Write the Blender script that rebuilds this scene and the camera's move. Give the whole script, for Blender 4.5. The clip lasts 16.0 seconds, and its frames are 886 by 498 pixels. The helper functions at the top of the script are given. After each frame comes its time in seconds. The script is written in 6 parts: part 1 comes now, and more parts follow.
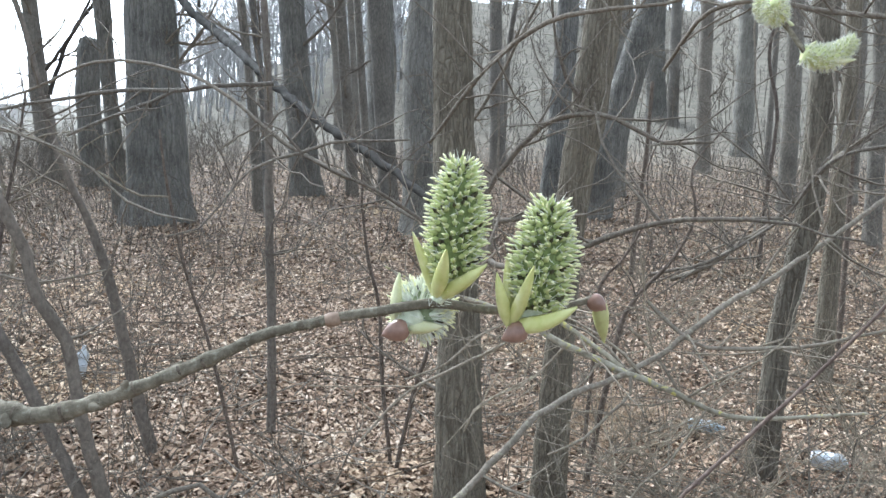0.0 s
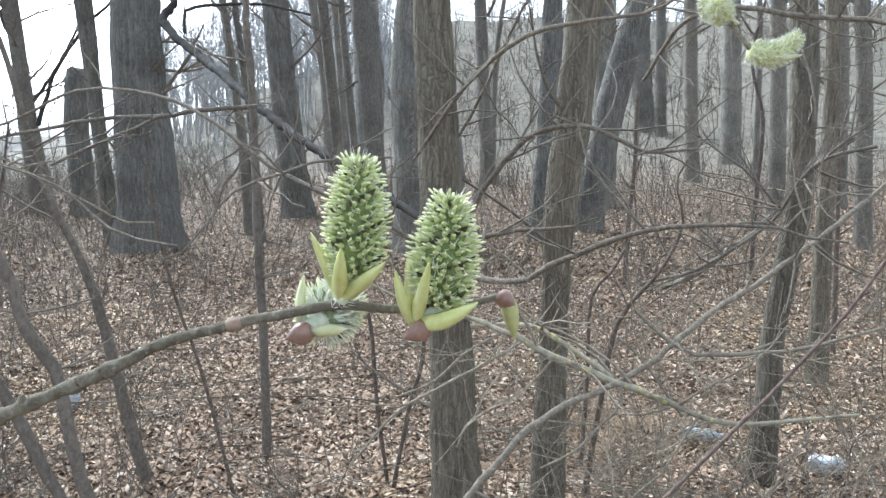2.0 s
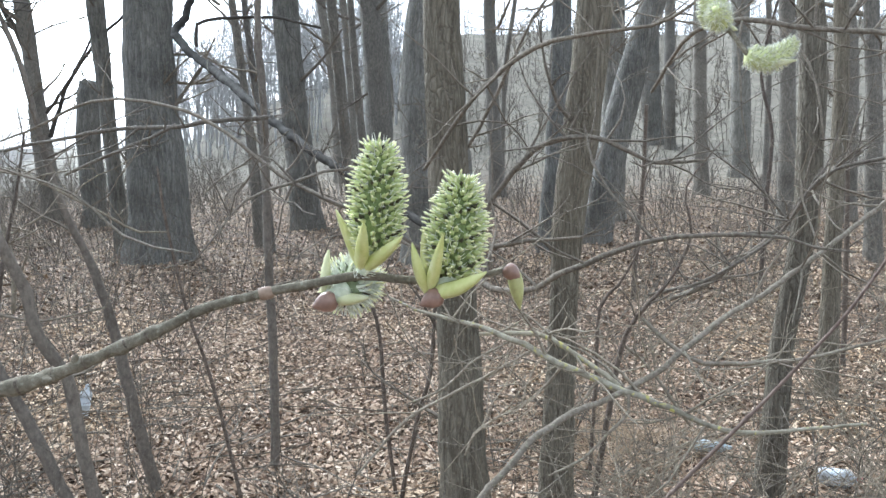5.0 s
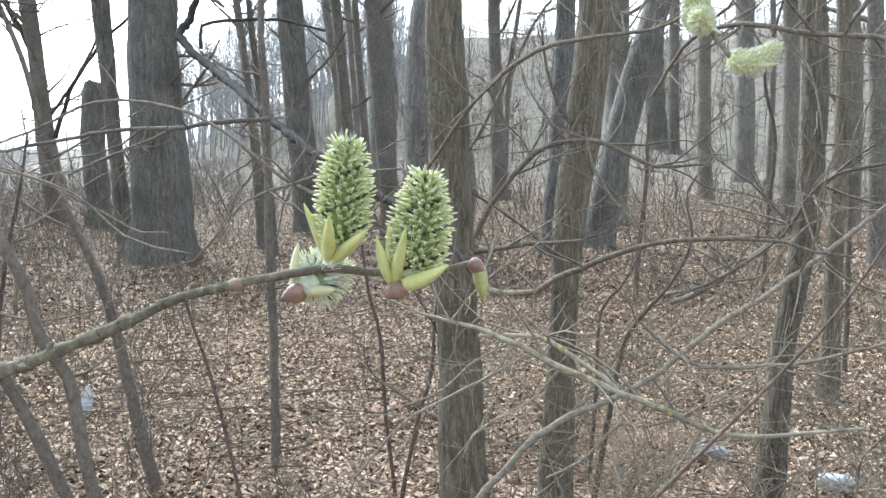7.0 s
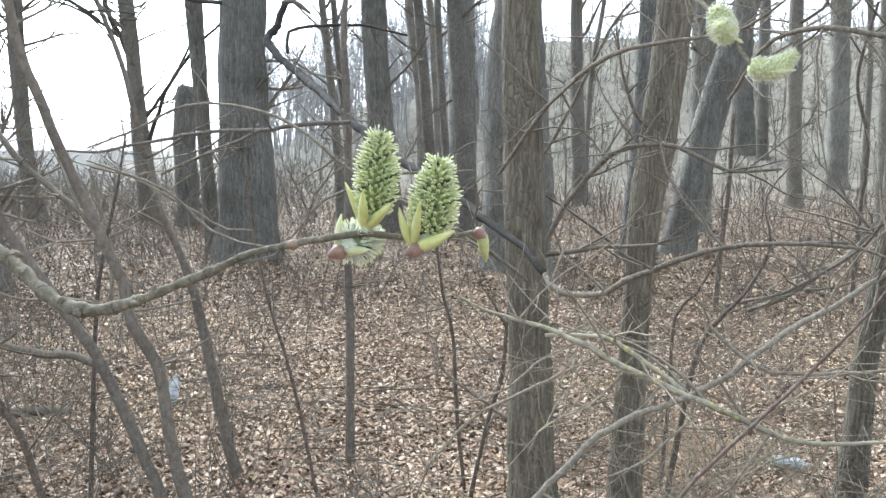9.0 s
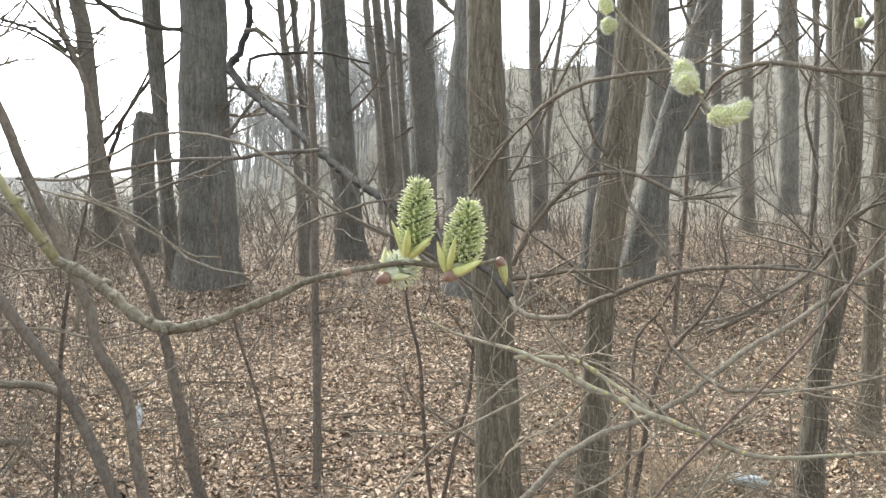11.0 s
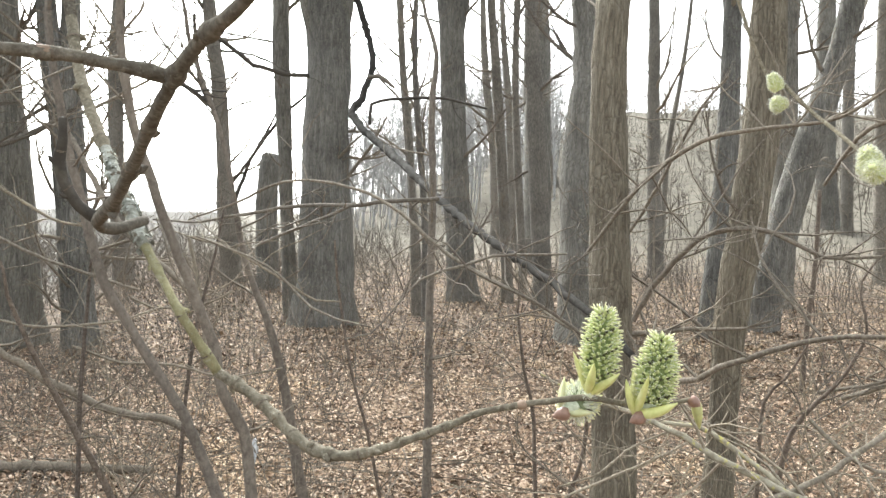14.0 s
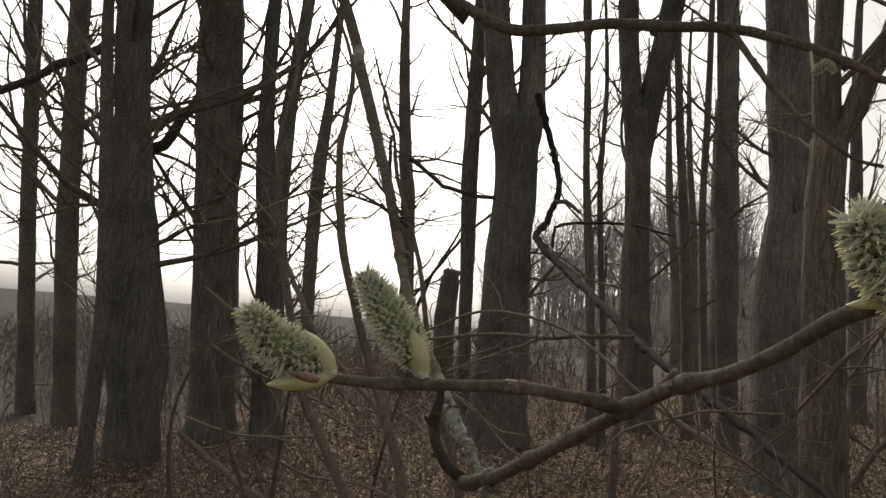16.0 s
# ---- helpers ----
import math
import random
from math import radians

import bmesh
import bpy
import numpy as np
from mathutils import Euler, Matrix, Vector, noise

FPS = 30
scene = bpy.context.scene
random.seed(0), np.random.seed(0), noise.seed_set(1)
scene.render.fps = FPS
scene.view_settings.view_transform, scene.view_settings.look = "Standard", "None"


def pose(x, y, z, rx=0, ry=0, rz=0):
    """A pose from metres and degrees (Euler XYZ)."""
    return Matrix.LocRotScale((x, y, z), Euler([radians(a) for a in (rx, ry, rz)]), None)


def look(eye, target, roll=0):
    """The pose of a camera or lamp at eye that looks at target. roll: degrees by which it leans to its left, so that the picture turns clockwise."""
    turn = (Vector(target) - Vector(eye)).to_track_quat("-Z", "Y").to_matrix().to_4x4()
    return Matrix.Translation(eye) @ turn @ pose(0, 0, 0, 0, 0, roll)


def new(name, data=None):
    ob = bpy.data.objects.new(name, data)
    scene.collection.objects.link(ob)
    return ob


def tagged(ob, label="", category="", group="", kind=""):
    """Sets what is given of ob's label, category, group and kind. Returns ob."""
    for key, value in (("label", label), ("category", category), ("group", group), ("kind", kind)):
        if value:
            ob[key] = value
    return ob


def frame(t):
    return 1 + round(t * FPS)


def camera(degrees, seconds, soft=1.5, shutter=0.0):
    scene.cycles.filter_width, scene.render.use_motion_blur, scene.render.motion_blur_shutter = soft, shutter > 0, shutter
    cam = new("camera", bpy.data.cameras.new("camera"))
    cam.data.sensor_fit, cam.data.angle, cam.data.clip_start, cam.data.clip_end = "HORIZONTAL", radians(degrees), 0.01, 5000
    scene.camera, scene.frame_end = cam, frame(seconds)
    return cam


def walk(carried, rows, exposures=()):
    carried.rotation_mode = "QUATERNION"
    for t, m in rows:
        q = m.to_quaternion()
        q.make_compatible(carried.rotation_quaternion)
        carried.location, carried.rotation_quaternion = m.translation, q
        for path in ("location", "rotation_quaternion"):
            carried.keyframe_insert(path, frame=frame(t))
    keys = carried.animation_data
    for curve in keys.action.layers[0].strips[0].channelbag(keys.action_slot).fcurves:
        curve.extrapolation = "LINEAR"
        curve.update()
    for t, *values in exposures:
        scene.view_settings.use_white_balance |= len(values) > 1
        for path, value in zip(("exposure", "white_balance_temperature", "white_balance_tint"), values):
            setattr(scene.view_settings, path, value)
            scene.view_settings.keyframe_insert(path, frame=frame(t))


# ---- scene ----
cam = camera(57.0, 16.0, soft=1.5)
PATH = [
    (0.0, pose(0.0012, 0.0047, 1.5023, 80.56, -1.25, 0.06)),
    (0.5, pose(0.0205, 0.0029, 1.5041, 81.58, -0.25, -3.18)),
    (1.0, pose(0.0210, 0.0056, 1.4994, 80.54, 0.40, -1.85)),
    (1.5, pose(0.0202, 0.0068, 1.4976, 82.19, 0.64, 0.03)),
    (2.0, pose(0.0212, 0.0067, 1.4979, 81.79, 0.67, -0.64)),
    (2.5, pose(0.0192, 0.0033, 1.4984, 81.94, 0.78, -0.59)),
    (3.0, pose(0.0177, 0.0019, 1.4977, 81.52, 0.70, -0.97)),
    (3.5, pose(0.0173, 0.0028, 1.4962, 81.12, 0.44, -0.67)),
    (4.0, pose(0.0170, -0.0021, 1.4945, 81.77, 0.54, -0.51)),
    (6.5, pose(0.0284, -0.0182, 1.4907, 82.92, 0.33, 0.49)),
    (7.0, pose(0.0294, -0.0183, 1.4904, 82.89, 0.25, 0.26)),
    (7.5, pose(0.0280, -0.0271, 1.4854, 82.51, -0.10, 1.16)),
    (8.0, pose(0.0213, -0.0420, 1.4773, 81.20, -0.86, 5.49)),
    (8.5, pose(0.0364, -0.0542, 1.4742, 81.33, -0.96, 12.35)),
    (9.0, pose(0.0511, -0.0723, 1.4868, 83.16, -0.18, 5.85)),
    (9.5, pose(0.0326, -0.1193, 1.4920, 85.05, 0.99, 4.68)),
    (10.0, pose(0.0239, -0.1433, 1.4922, 85.05, 0.24, 2.54)),
    (12.5, pose(0.0453, -0.1024, 1.4977, 84.84, -0.63, 4.01)),
    (13.0, pose(0.0455, -0.0995, 1.4986, 85.37, -0.59, 3.90)),
    (13.5, pose(0.0366, -0.0955, 1.5014, 85.53, -1.07, 5.84)),
    (14.0, pose(0.0029, -0.1069, 1.5227, 87.77, -1.26, 10.90)),
    (14.5, pose(-0.0270, -0.1224, 1.5425, 90.67, -1.76, 16.46)),
    (15.0, pose(-0.0499, -0.1212, 1.5628, 93.11, -3.06, 19.21)),
    (15.5, pose(-0.0612, -0.1228, 1.5681, 94.13, -4.94, 23.14)),
    (16.0, pose(-0.0687, -0.1252, 1.5750, 95.32, -4.82, 22.94)),
]
walk(cam, PATH, [(0.0, 1.76, 5400, 5), (1.0, 1.9, 5400, 5), (2.0, 1.82, 5400, 5), (4.0, 1.81, 5400, 5), (6.5, 1.86, 5500, 5), (9.5, 2.0, 5560, 4), (10.0, 1.88, 5850, 5), (12.5, 1.96, 6150, 5), (13.5, 2.0, 6150, 5), (14.4, 2.16, 6450, 6), (15.0, 1.75, 6750, 7), (15.5, 0.24, 7000, 9), (16.0, -0.2, 7000, 9)])

WORLD_SKY = 0.15


def build_world():
    w = bpy.data.worlds.new("overcast_sky")
    scene.world = w
    w.use_nodes = True
    nt = w.node_tree
    nt.nodes.clear()
    out = nt.nodes.new("ShaderNodeOutputWorld")
    bg = nt.nodes.new("ShaderNodeBackground")
    sky = nt.nodes.new("ShaderNodeTexSky")
    sky.sky_type = "NISHITA"
    sky.sun_disc = False
    sky.sun_elevation = radians(38)
    sky.sun_rotation = radians(-35)
    sky.air_density, sky.dust_density, sky.ozone_density = 1.0, 4.0, 1.0
    hs = nt.nodes.new("ShaderNodeHueSaturation")
    hs.inputs["Saturation"].default_value = 0.12
    nt.links.new(sky.outputs["Color"], hs.inputs["Color"])
    nt.links.new(hs.outputs["Color"], bg.inputs["Color"])
    nt.links.new(bg.outputs["Background"], out.inputs["Surface"])
    bg.inputs["Strength"].default_value = WORLD_SKY
    sun = new("sun", bpy.data.lights.new("sun", "SUN"))
    sun.data.energy, sun.data.angle, sun.data.color = 1.4, radians(25), (1.0, 0.96, 0.9)
    sun.matrix_world = look((-20, 28, 30), (0, 0, 0))


build_world()

# ---- materials ----


def material(name, rough=0.8, spec=0.3):
    m = bpy.data.materials.new(name)
    m.use_nodes = True
    nt = m.node_tree
    b = nt.nodes["Principled BSDF"]
    b.inputs["Roughness"].default_value = rough
    b.inputs["Specular IOR Level"].default_value = spec
    return m, nt, b


def node(nt, kind, **values):
    n = nt.nodes.new(kind)
    for key, v in values.items():
        n.inputs[key].default_value = v
    return n


def ramp(nt, fac, stops):
    r = nt.nodes.new("ShaderNodeValToRGB")
    e = r.color_ramp.elements
    while len(e) < len(stops):
        e.new(0.5)
    for i, (p, c) in enumerate(stops):
        e[i].position = p
        e[i].color = (*c, 1)
    nt.links.new(fac, r.inputs["Fac"])
    return r.outputs["Color"]


def coords(nt, scale=(1, 1, 1), use="Object"):
    tc = nt.nodes.new("ShaderNodeTexCoord")
    mp = nt.nodes.new("ShaderNodeMapping")
    mp.inputs["Scale"].default_value = scale
    nt.links.new(tc.outputs[use], mp.inputs["Vector"])
    return mp.outputs["Vector"]


def noise_tex(nt, vec, scale, detail=4.0, rough=0.55):
    n = node(nt, "ShaderNodeTexNoise", Scale=scale, Detail=detail, Roughness=rough)
    nt.links.new(vec, n.inputs["Vector"])
    return n.outputs["Fac"]


def mix(nt, fac, a, b, blend="MIX"):
    m = nt.nodes.new("ShaderNodeMix")
    m.data_type = "RGBA"
    m.blend_type = blend
    for sock, v in ((m.inputs[0], fac), (m.inputs[6], a), (m.inputs[7], b)):
        if isinstance(v, (int, float)):
            sock.default_value = v
        elif isinstance(v, tuple):
            sock.default_value = (*v, 1)
        else:
            nt.links.new(v, sock)
    return m.outputs[2]


def bump(nt, b, height, strength=0.5, distance=0.01):
    n = node(nt, "ShaderNodeBump", Strength=strength, Distance=distance)
    nt.links.new(height, n.inputs["Height"])
    nt.links.new(n.outputs["Normal"], b.inputs["Normal"])


def bark(name, dark, mid, light, stretch=0.16, scale=26.0, depth=0.012, moss=(0.16, 0.17, 0.08), moss_amount=0.25, cracks=0.0):
    m, nt, b = material(name, 0.92, 0.15)
    v = coords(nt, (1, 1, stretch))
    n1 = noise_tex(nt, v, scale, 7, 0.7)
    n2 = noise_tex(nt, coords(nt), 1.7 if scale < 100 else 30, 4)
    n3 = noise_tex(nt, coords(nt), scale * 1.6, 5)
    height = n1
    col = ramp(nt, n1, [(0.3, dark), (0.5, mid), (0.74, light)])
    if cracks:
        warp = nt.nodes.new("ShaderNodeMix")
        warp.data_type = "VECTOR"
        warp.inputs[0].default_value = 0.07
        big = node(nt, "ShaderNodeTexNoise", Scale=9.0, Detail=3.0)
        nt.links.new(coords(nt, (1, 1, 0.5)), big.inputs["Vector"])
        nt.links.new(v, warp.inputs[4])
        nt.links.new(big.outputs["Color"], warp.inputs[5])
        vor = node(nt, "ShaderNodeTexVoronoi", Scale=scale * 1.3)
        vor.feature = "DISTANCE_TO_EDGE"
        nt.links.new(warp.outputs[1], vor.inputs["Vector"])
        gap = nt.nodes.new("ShaderNodeMapRange")
        nt.links.new(vor.outputs["Distance"], gap.inputs["Value"])
        gap.inputs["From Max"].default_value = 0.22
        shade = ramp(nt, gap.outputs["Result"], [(0.0, (0.42, 0.4, 0.38)), (0.6, (1.0, 1.0, 1.0))])
        col = mix(nt, cracks, col, shade, "MULTIPLY")
        add = nt.nodes.new("ShaderNodeMath")
        add.operation = "MULTIPLY_ADD"
        nt.links.new(gap.outputs["Result"], add.inputs[0])
        add.inputs[1].default_value = 0.8
        nt.links.new(n1, add.inputs[2])
        height = add.outputs[0]
    stain = ramp(nt, n2, [(0.33, (0.6, 0.59, 0.57)), (0.52, (0.95, 0.94, 0.92)), (0.7, (1.25, 1.23, 1.18))])
    col = mix(nt, 0.8, col, stain, "MULTIPLY")
    lich = ramp(nt, n3, [(0.56, (0, 0, 0)), (0.66, (1, 1, 1))])
    fac = nt.nodes.new("ShaderNodeMath")
    fac.operation = "MULTIPLY"
    nt.links.new(lich, fac.inputs[0])
    fac.inputs[1].default_value = moss_amount
    col = mix(nt, fac.outputs[0], col, moss)
    info = nt.nodes.new("ShaderNodeObjectInfo")
    tone = ramp(nt, info.outputs["Random"], [(0, (0.8, 0.8, 0.82)), (1, (1.14, 1.11, 1.06))])
    col = mix(nt, 0.8, col, tone, "MULTIPLY")
    nt.links.new(col, b.inputs["Base Color"])
    bump(nt, b, height, 0.9, depth)
    return m


BARK_OLD = bark("furrowed_bark", (0.118, 0.114, 0.105), (0.188, 0.182, 0.168), (0.3, 0.292, 0.27), 0.17, 24, 0.014, (0.29, 0.3, 0.22), 0.42, 0.5)
BARK_NEAR = bark("fine_ridged_bark", (0.098, 0.085, 0.066), (0.19, 0.168, 0.132), (0.305, 0.277, 0.222), 0.14, 62, 0.007, (0.285, 0.265, 0.2), 0.4, 0.5)
BARK_SAPLING = bark("smooth_sapling_bark", (0.115, 0.098, 0.082), (0.19, 0.165, 0.14), (0.275, 0.243, 0.207), 0.6, 60, 0.001, (0.29, 0.28, 0.22), 0.3)
BARK_MID = bark("smooth_bark", (0.1, 0.093, 0.083), (0.175, 0.163, 0.146), (0.285, 0.267, 0.24), 0.45, 40, 0.005, (0.24, 0.24, 0.18), 0.3, 0.25)
BARK_TWIG = bark("twig_bark", (0.1, 0.084, 0.069), (0.182, 0.158, 0.131), (0.29, 0.258, 0.217), 1.0, 90, 0.002, (0.34, 0.34, 0.26), 0.35)
BARK_SHOOT = bark("brown_shoot_bark", (0.07, 0.055, 0.045), (0.125, 0.102, 0.086), (0.2, 0.168, 0.143), 1.0, 120, 0.001, (0.3, 0.29, 0.22), 0.25)
BARK_LIMB = bark("limb_bark", (0.038, 0.034, 0.03), (0.07, 0.063, 0.055), (0.12, 0.11, 0.097), 1.0, 60, 0.002, (0.22, 0.22, 0.16), 0.25)
# Colour set below natural bark to offset sun and sky on the limb.
BARK_DARK = bark("darkened_limb_bark", (0.013, 0.012, 0.011), (0.026, 0.023, 0.02), (0.048, 0.043, 0.038), 1.0, 60, 0.002, (0.08, 0.08, 0.055), 0.2)
BARK_PALE = bark("pale_twig_bark", (0.155, 0.13, 0.1), (0.262, 0.227, 0.18), (0.39, 0.345, 0.28), 1.0, 90, 0.002, (0.47, 0.46, 0.3), 0.4)
BARK_LICHEN = bark("lichened_bark", (0.17, 0.15, 0.115), (0.32, 0.295, 0.23), (0.47, 0.45, 0.37), 1.0, 45, 0.003, (0.5, 0.46, 0.13), 0.75)
BARK_WILLOW = bark("willow_bark", (0.105, 0.09, 0.066), (0.195, 0.174, 0.132), (0.31, 0.284, 0.225), 1.0, 420, 0.0008, (0.4, 0.39, 0.31), 0.4)
BARK_WILLOW_DARK = bark("brown_willow_bark", (0.08, 0.068, 0.054), (0.152, 0.135, 0.109), (0.25, 0.226, 0.187), 1.0, 380, 0.0009, (0.33, 0.32, 0.26), 0.4)
BARK_YELLOW = bark("yellow_willow_bark", (0.17, 0.152, 0.088), (0.272, 0.252, 0.142), (0.38, 0.36, 0.228), 1.0, 300, 0.0006, (0.4, 0.4, 0.32), 0.4)
BARK_CRUST = bark("crusted_lichen_bark", (0.16, 0.15, 0.12), (0.4, 0.41, 0.36), (0.66, 0.68, 0.62), 1.0, 260, 0.0014, (0.7, 0.73, 0.68), 0.8)
BARK_RED = bark("red_twig_bark", (0.085, 0.062, 0.052), (0.155, 0.118, 0.1), (0.235, 0.185, 0.158), 1.0, 200, 0.0006, (0.24, 0.19, 0.15), 0.2)


def plain(name, stops, rough=0.6, scale=300.0, spec=0.3, translucent=0.0, strength=0.3, distance=0.0004):
    m, nt, b = material(name, rough, spec)
    n = noise_tex(nt, coords(nt), scale, 3)
    nt.links.new(ramp(nt, n, stops), b.inputs["Base Color"])
    bump(nt, b, n, strength, distance)
    if translucent:
        b.inputs["Subsurface Weight"].default_value = translucent
        b.inputs["Subsurface Radius"].default_value = (0.002, 0.003, 0.001)
        b.inputs["Subsurface Scale"].default_value = 1.0
    return m


CATKIN = plain("catkin_core", [(0.3, (0.1, 0.125, 0.04)), (0.7, (0.22, 0.27, 0.1))], 0.8, 900)
CATKIN_PALE = plain("downy_catkin_core", [(0.3, (0.15, 0.18, 0.09)), (0.7, (0.28, 0.32, 0.18))], 0.8, 900)
CAPSULE = plain("catkin_capsules", [(0.3, (0.42, 0.48, 0.18)), (0.7, (0.57, 0.6, 0.3))], 0.7, 500)
CAPSULE_PALE = plain("pale_capsules", [(0.3, (0.52, 0.56, 0.4)), (0.7, (0.68, 0.7, 0.55))], 0.7, 500)
CAPSULE_CREAM = plain("cream_capsules", [(0.3, (0.5, 0.54, 0.22)), (0.7, (0.66, 0.68, 0.38))], 0.7, 500)
STRAW = plain("dry_straw", [(0.3, (0.36, 0.265, 0.17)), (0.7, (0.53, 0.41, 0.285))], 0.8, 60)
STYLE = plain("catkin_stigmas", [(0.3, (0.78, 0.77, 0.4)), (0.7, (0.88, 0.86, 0.6))], 0.6, 600)
SCALELET = plain("catkin_scales", [(0.3, (0.045, 0.04, 0.022)), (0.7, (0.1, 0.09, 0.05))], 0.8, 600)
HAIR = plain("silver_hair", [(0.3, (0.68, 0.69, 0.58)), (0.7, (0.84, 0.84, 0.75))], 0.7, 600)
BRACT = plain("young_leaf", [(0.3, (0.5, 0.52, 0.17)), (0.55, (0.62, 0.62, 0.27)), (0.75, (0.72, 0.71, 0.42))], 0.45, 260, 0.4)
BRACT_PALE = plain("downy_young_leaf", [(0.3, (0.52, 0.53, 0.27)), (0.7, (0.68, 0.67, 0.44))], 0.55, 260, 0.3)
BUDSCALE = plain("bud_scale", [(0.3, (0.17, 0.095, 0.07)), (0.7, (0.34, 0.21, 0.155))], 0.35, 260, 0.5)
TIPBUD = plain("tip_bud", [(0.35, (0.27, 0.24, 0.1)), (0.55, (0.45, 0.45, 0.18)), (0.75, (0.52, 0.51, 0.22))], 0.4, 160, 0.5)
SCAR = plain("twig_scar", [(0.3, (0.18, 0.12, 0.085)), (0.7, (0.32, 0.235, 0.17))], 0.7, 500)
NODE = plain("node_scar_bark", [(0.3, (0.06, 0.047, 0.036)), (0.7, (0.19, 0.155, 0.115))], 0.9, 900)


def leaf_material(name, leaf_tone=(1.0, 1.0, 1.0)):
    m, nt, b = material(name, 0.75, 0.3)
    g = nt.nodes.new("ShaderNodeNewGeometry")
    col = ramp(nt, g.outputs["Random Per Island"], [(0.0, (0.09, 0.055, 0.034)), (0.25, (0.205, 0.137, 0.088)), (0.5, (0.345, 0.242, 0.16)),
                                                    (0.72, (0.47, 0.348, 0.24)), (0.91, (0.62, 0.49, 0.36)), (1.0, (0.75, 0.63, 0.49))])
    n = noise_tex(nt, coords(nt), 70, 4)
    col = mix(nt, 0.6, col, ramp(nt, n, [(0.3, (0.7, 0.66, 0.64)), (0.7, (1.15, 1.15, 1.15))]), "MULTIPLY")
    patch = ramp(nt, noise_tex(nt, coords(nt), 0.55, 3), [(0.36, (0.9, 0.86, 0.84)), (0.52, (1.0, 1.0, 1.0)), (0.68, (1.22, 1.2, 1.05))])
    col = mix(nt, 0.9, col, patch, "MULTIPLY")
    col = mix(nt, 1.0, col, leaf_tone, "MULTIPLY")
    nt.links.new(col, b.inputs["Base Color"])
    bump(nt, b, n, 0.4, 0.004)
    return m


LEAVES = leaf_material("dead_leaves")
# Same leaf colours multiplied to about 0.72, for the distant carpet.
DARKER_LEAVES = leaf_material("darker_leaves", (0.72, 0.72, 0.7))


def ground_material():
    m, nt, b = material("forest_soil", 0.95, 0.1)
    v = coords(nt)
    vor = node(nt, "ShaderNodeTexVoronoi", Scale=17.0)
    nt.links.new(v, vor.inputs["Vector"])
    litter = ramp(nt, vor.outputs["Color"], [(0.1, (0.045, 0.031, 0.021)), (0.5, (0.12, 0.088, 0.062)), (0.9, (0.23, 0.178, 0.13))])
    grass = ramp(nt, noise_tex(nt, v, 1.4, 8, 0.75), [(0.35, (0.125, 0.115, 0.094)), (0.7, (0.215, 0.198, 0.162))])
    turf = ramp(nt, noise_tex(nt, v, 2.3, 8, 0.75), [(0.35, (0.06, 0.055, 0.047)), (0.7, (0.118, 0.11, 0.096))])
    geo = nt.nodes.new("ShaderNodeNewGeometry")
    dist = nt.nodes.new("ShaderNodeVectorMath")
    dist.operation = "LENGTH"
    nt.links.new(geo.outputs["Position"], dist.inputs[0])
    wob = nt.nodes.new("ShaderNodeMath")
    wob.operation = "MULTIPLY_ADD"
    nt.links.new(noise_tex(nt, v, 0.35, 3), wob.inputs[0])
    wob.inputs[1].default_value = 14.0
    nt.links.new(dist.outputs["Value"], wob.inputs[2])
    edge = nt.nodes.new("ShaderNodeMapRange")
    nt.links.new(wob.outputs[0], edge.inputs["Value"])
    edge.inputs["From Min"].default_value, edge.inputs["From Max"].default_value = 26, 44
    xyz = nt.nodes.new("ShaderNodeSeparateXYZ")
    nt.links.new(geo.outputs["Position"], xyz.inputs[0])
    side = nt.nodes.new("ShaderNodeMath")
    side.operation = "MULTIPLY_ADD"
    nt.links.new(xyz.outputs["Y"], side.inputs[0])
    side.inputs[1].default_value = 0.47
    nt.links.new(xyz.outputs["X"], side.inputs[2])
    wave = nt.nodes.new("ShaderNodeMath")
    wave.operation = "MULTIPLY_ADD"
    nt.links.new(noise_tex(nt, v, 0.6, 4), wave.inputs[0])
    wave.inputs[1].default_value = 2.5
    nt.links.new(side.outputs[0], wave.inputs[2])
    field = nt.nodes.new("ShaderNodeMapRange")
    nt.links.new(wave.outputs[0], field.inputs["Value"])
    field.inputs["From Min"].default_value, field.inputs["From Max"].default_value = -1.2, -3.2
    col = mix(nt, edge.outputs["Result"], litter, grass)
    col = mix(nt, field.outputs["Result"], col, turf)
    n = noise_tex(nt, v, 1.1, 4)
    col = mix(nt, 0.6, col, ramp(nt, n, [(0.3, (0.75, 0.72, 0.7)), (0.7, (1.12, 1.1, 1.08))]), "MULTIPLY")
    nt.links.new(col, b.inputs["Base Color"])
    bump(nt, b, vor.outputs["Distance"], 0.8, 0.03)
    return m


SOIL = ground_material()
# Pale grey well above the near barks: distance haze put into the colour.
HAZY_TWIGS = bark("hazy_twigs", (0.26, 0.26, 0.265), (0.36, 0.36, 0.365), (0.46, 0.46, 0.46), 0.4, 6, 0.01, (0.2, 0.19, 0.18), 0.2)
BRUSH = bark("dry_brush", (0.08, 0.07, 0.06), (0.14, 0.125, 0.108), (0.22, 0.2, 0.175), 0.5, 20, 0.002, (0.25, 0.23, 0.18), 0.3)


def plastic_material(name, tint):
    m, nt, b = material(name, 0.25, 0.5)
    n = noise_tex(nt, coords(nt), 28, 3)
    nt.links.new(ramp(nt, n, [(0.3, tint), (0.7, tuple(min(1.0, c * 1.5) for c in tint))]), b.inputs["Base Color"])
    b.inputs["Transmission Weight"].default_value = 0.35
    bump(nt, b, n, 0.6, 0.01)
    return m


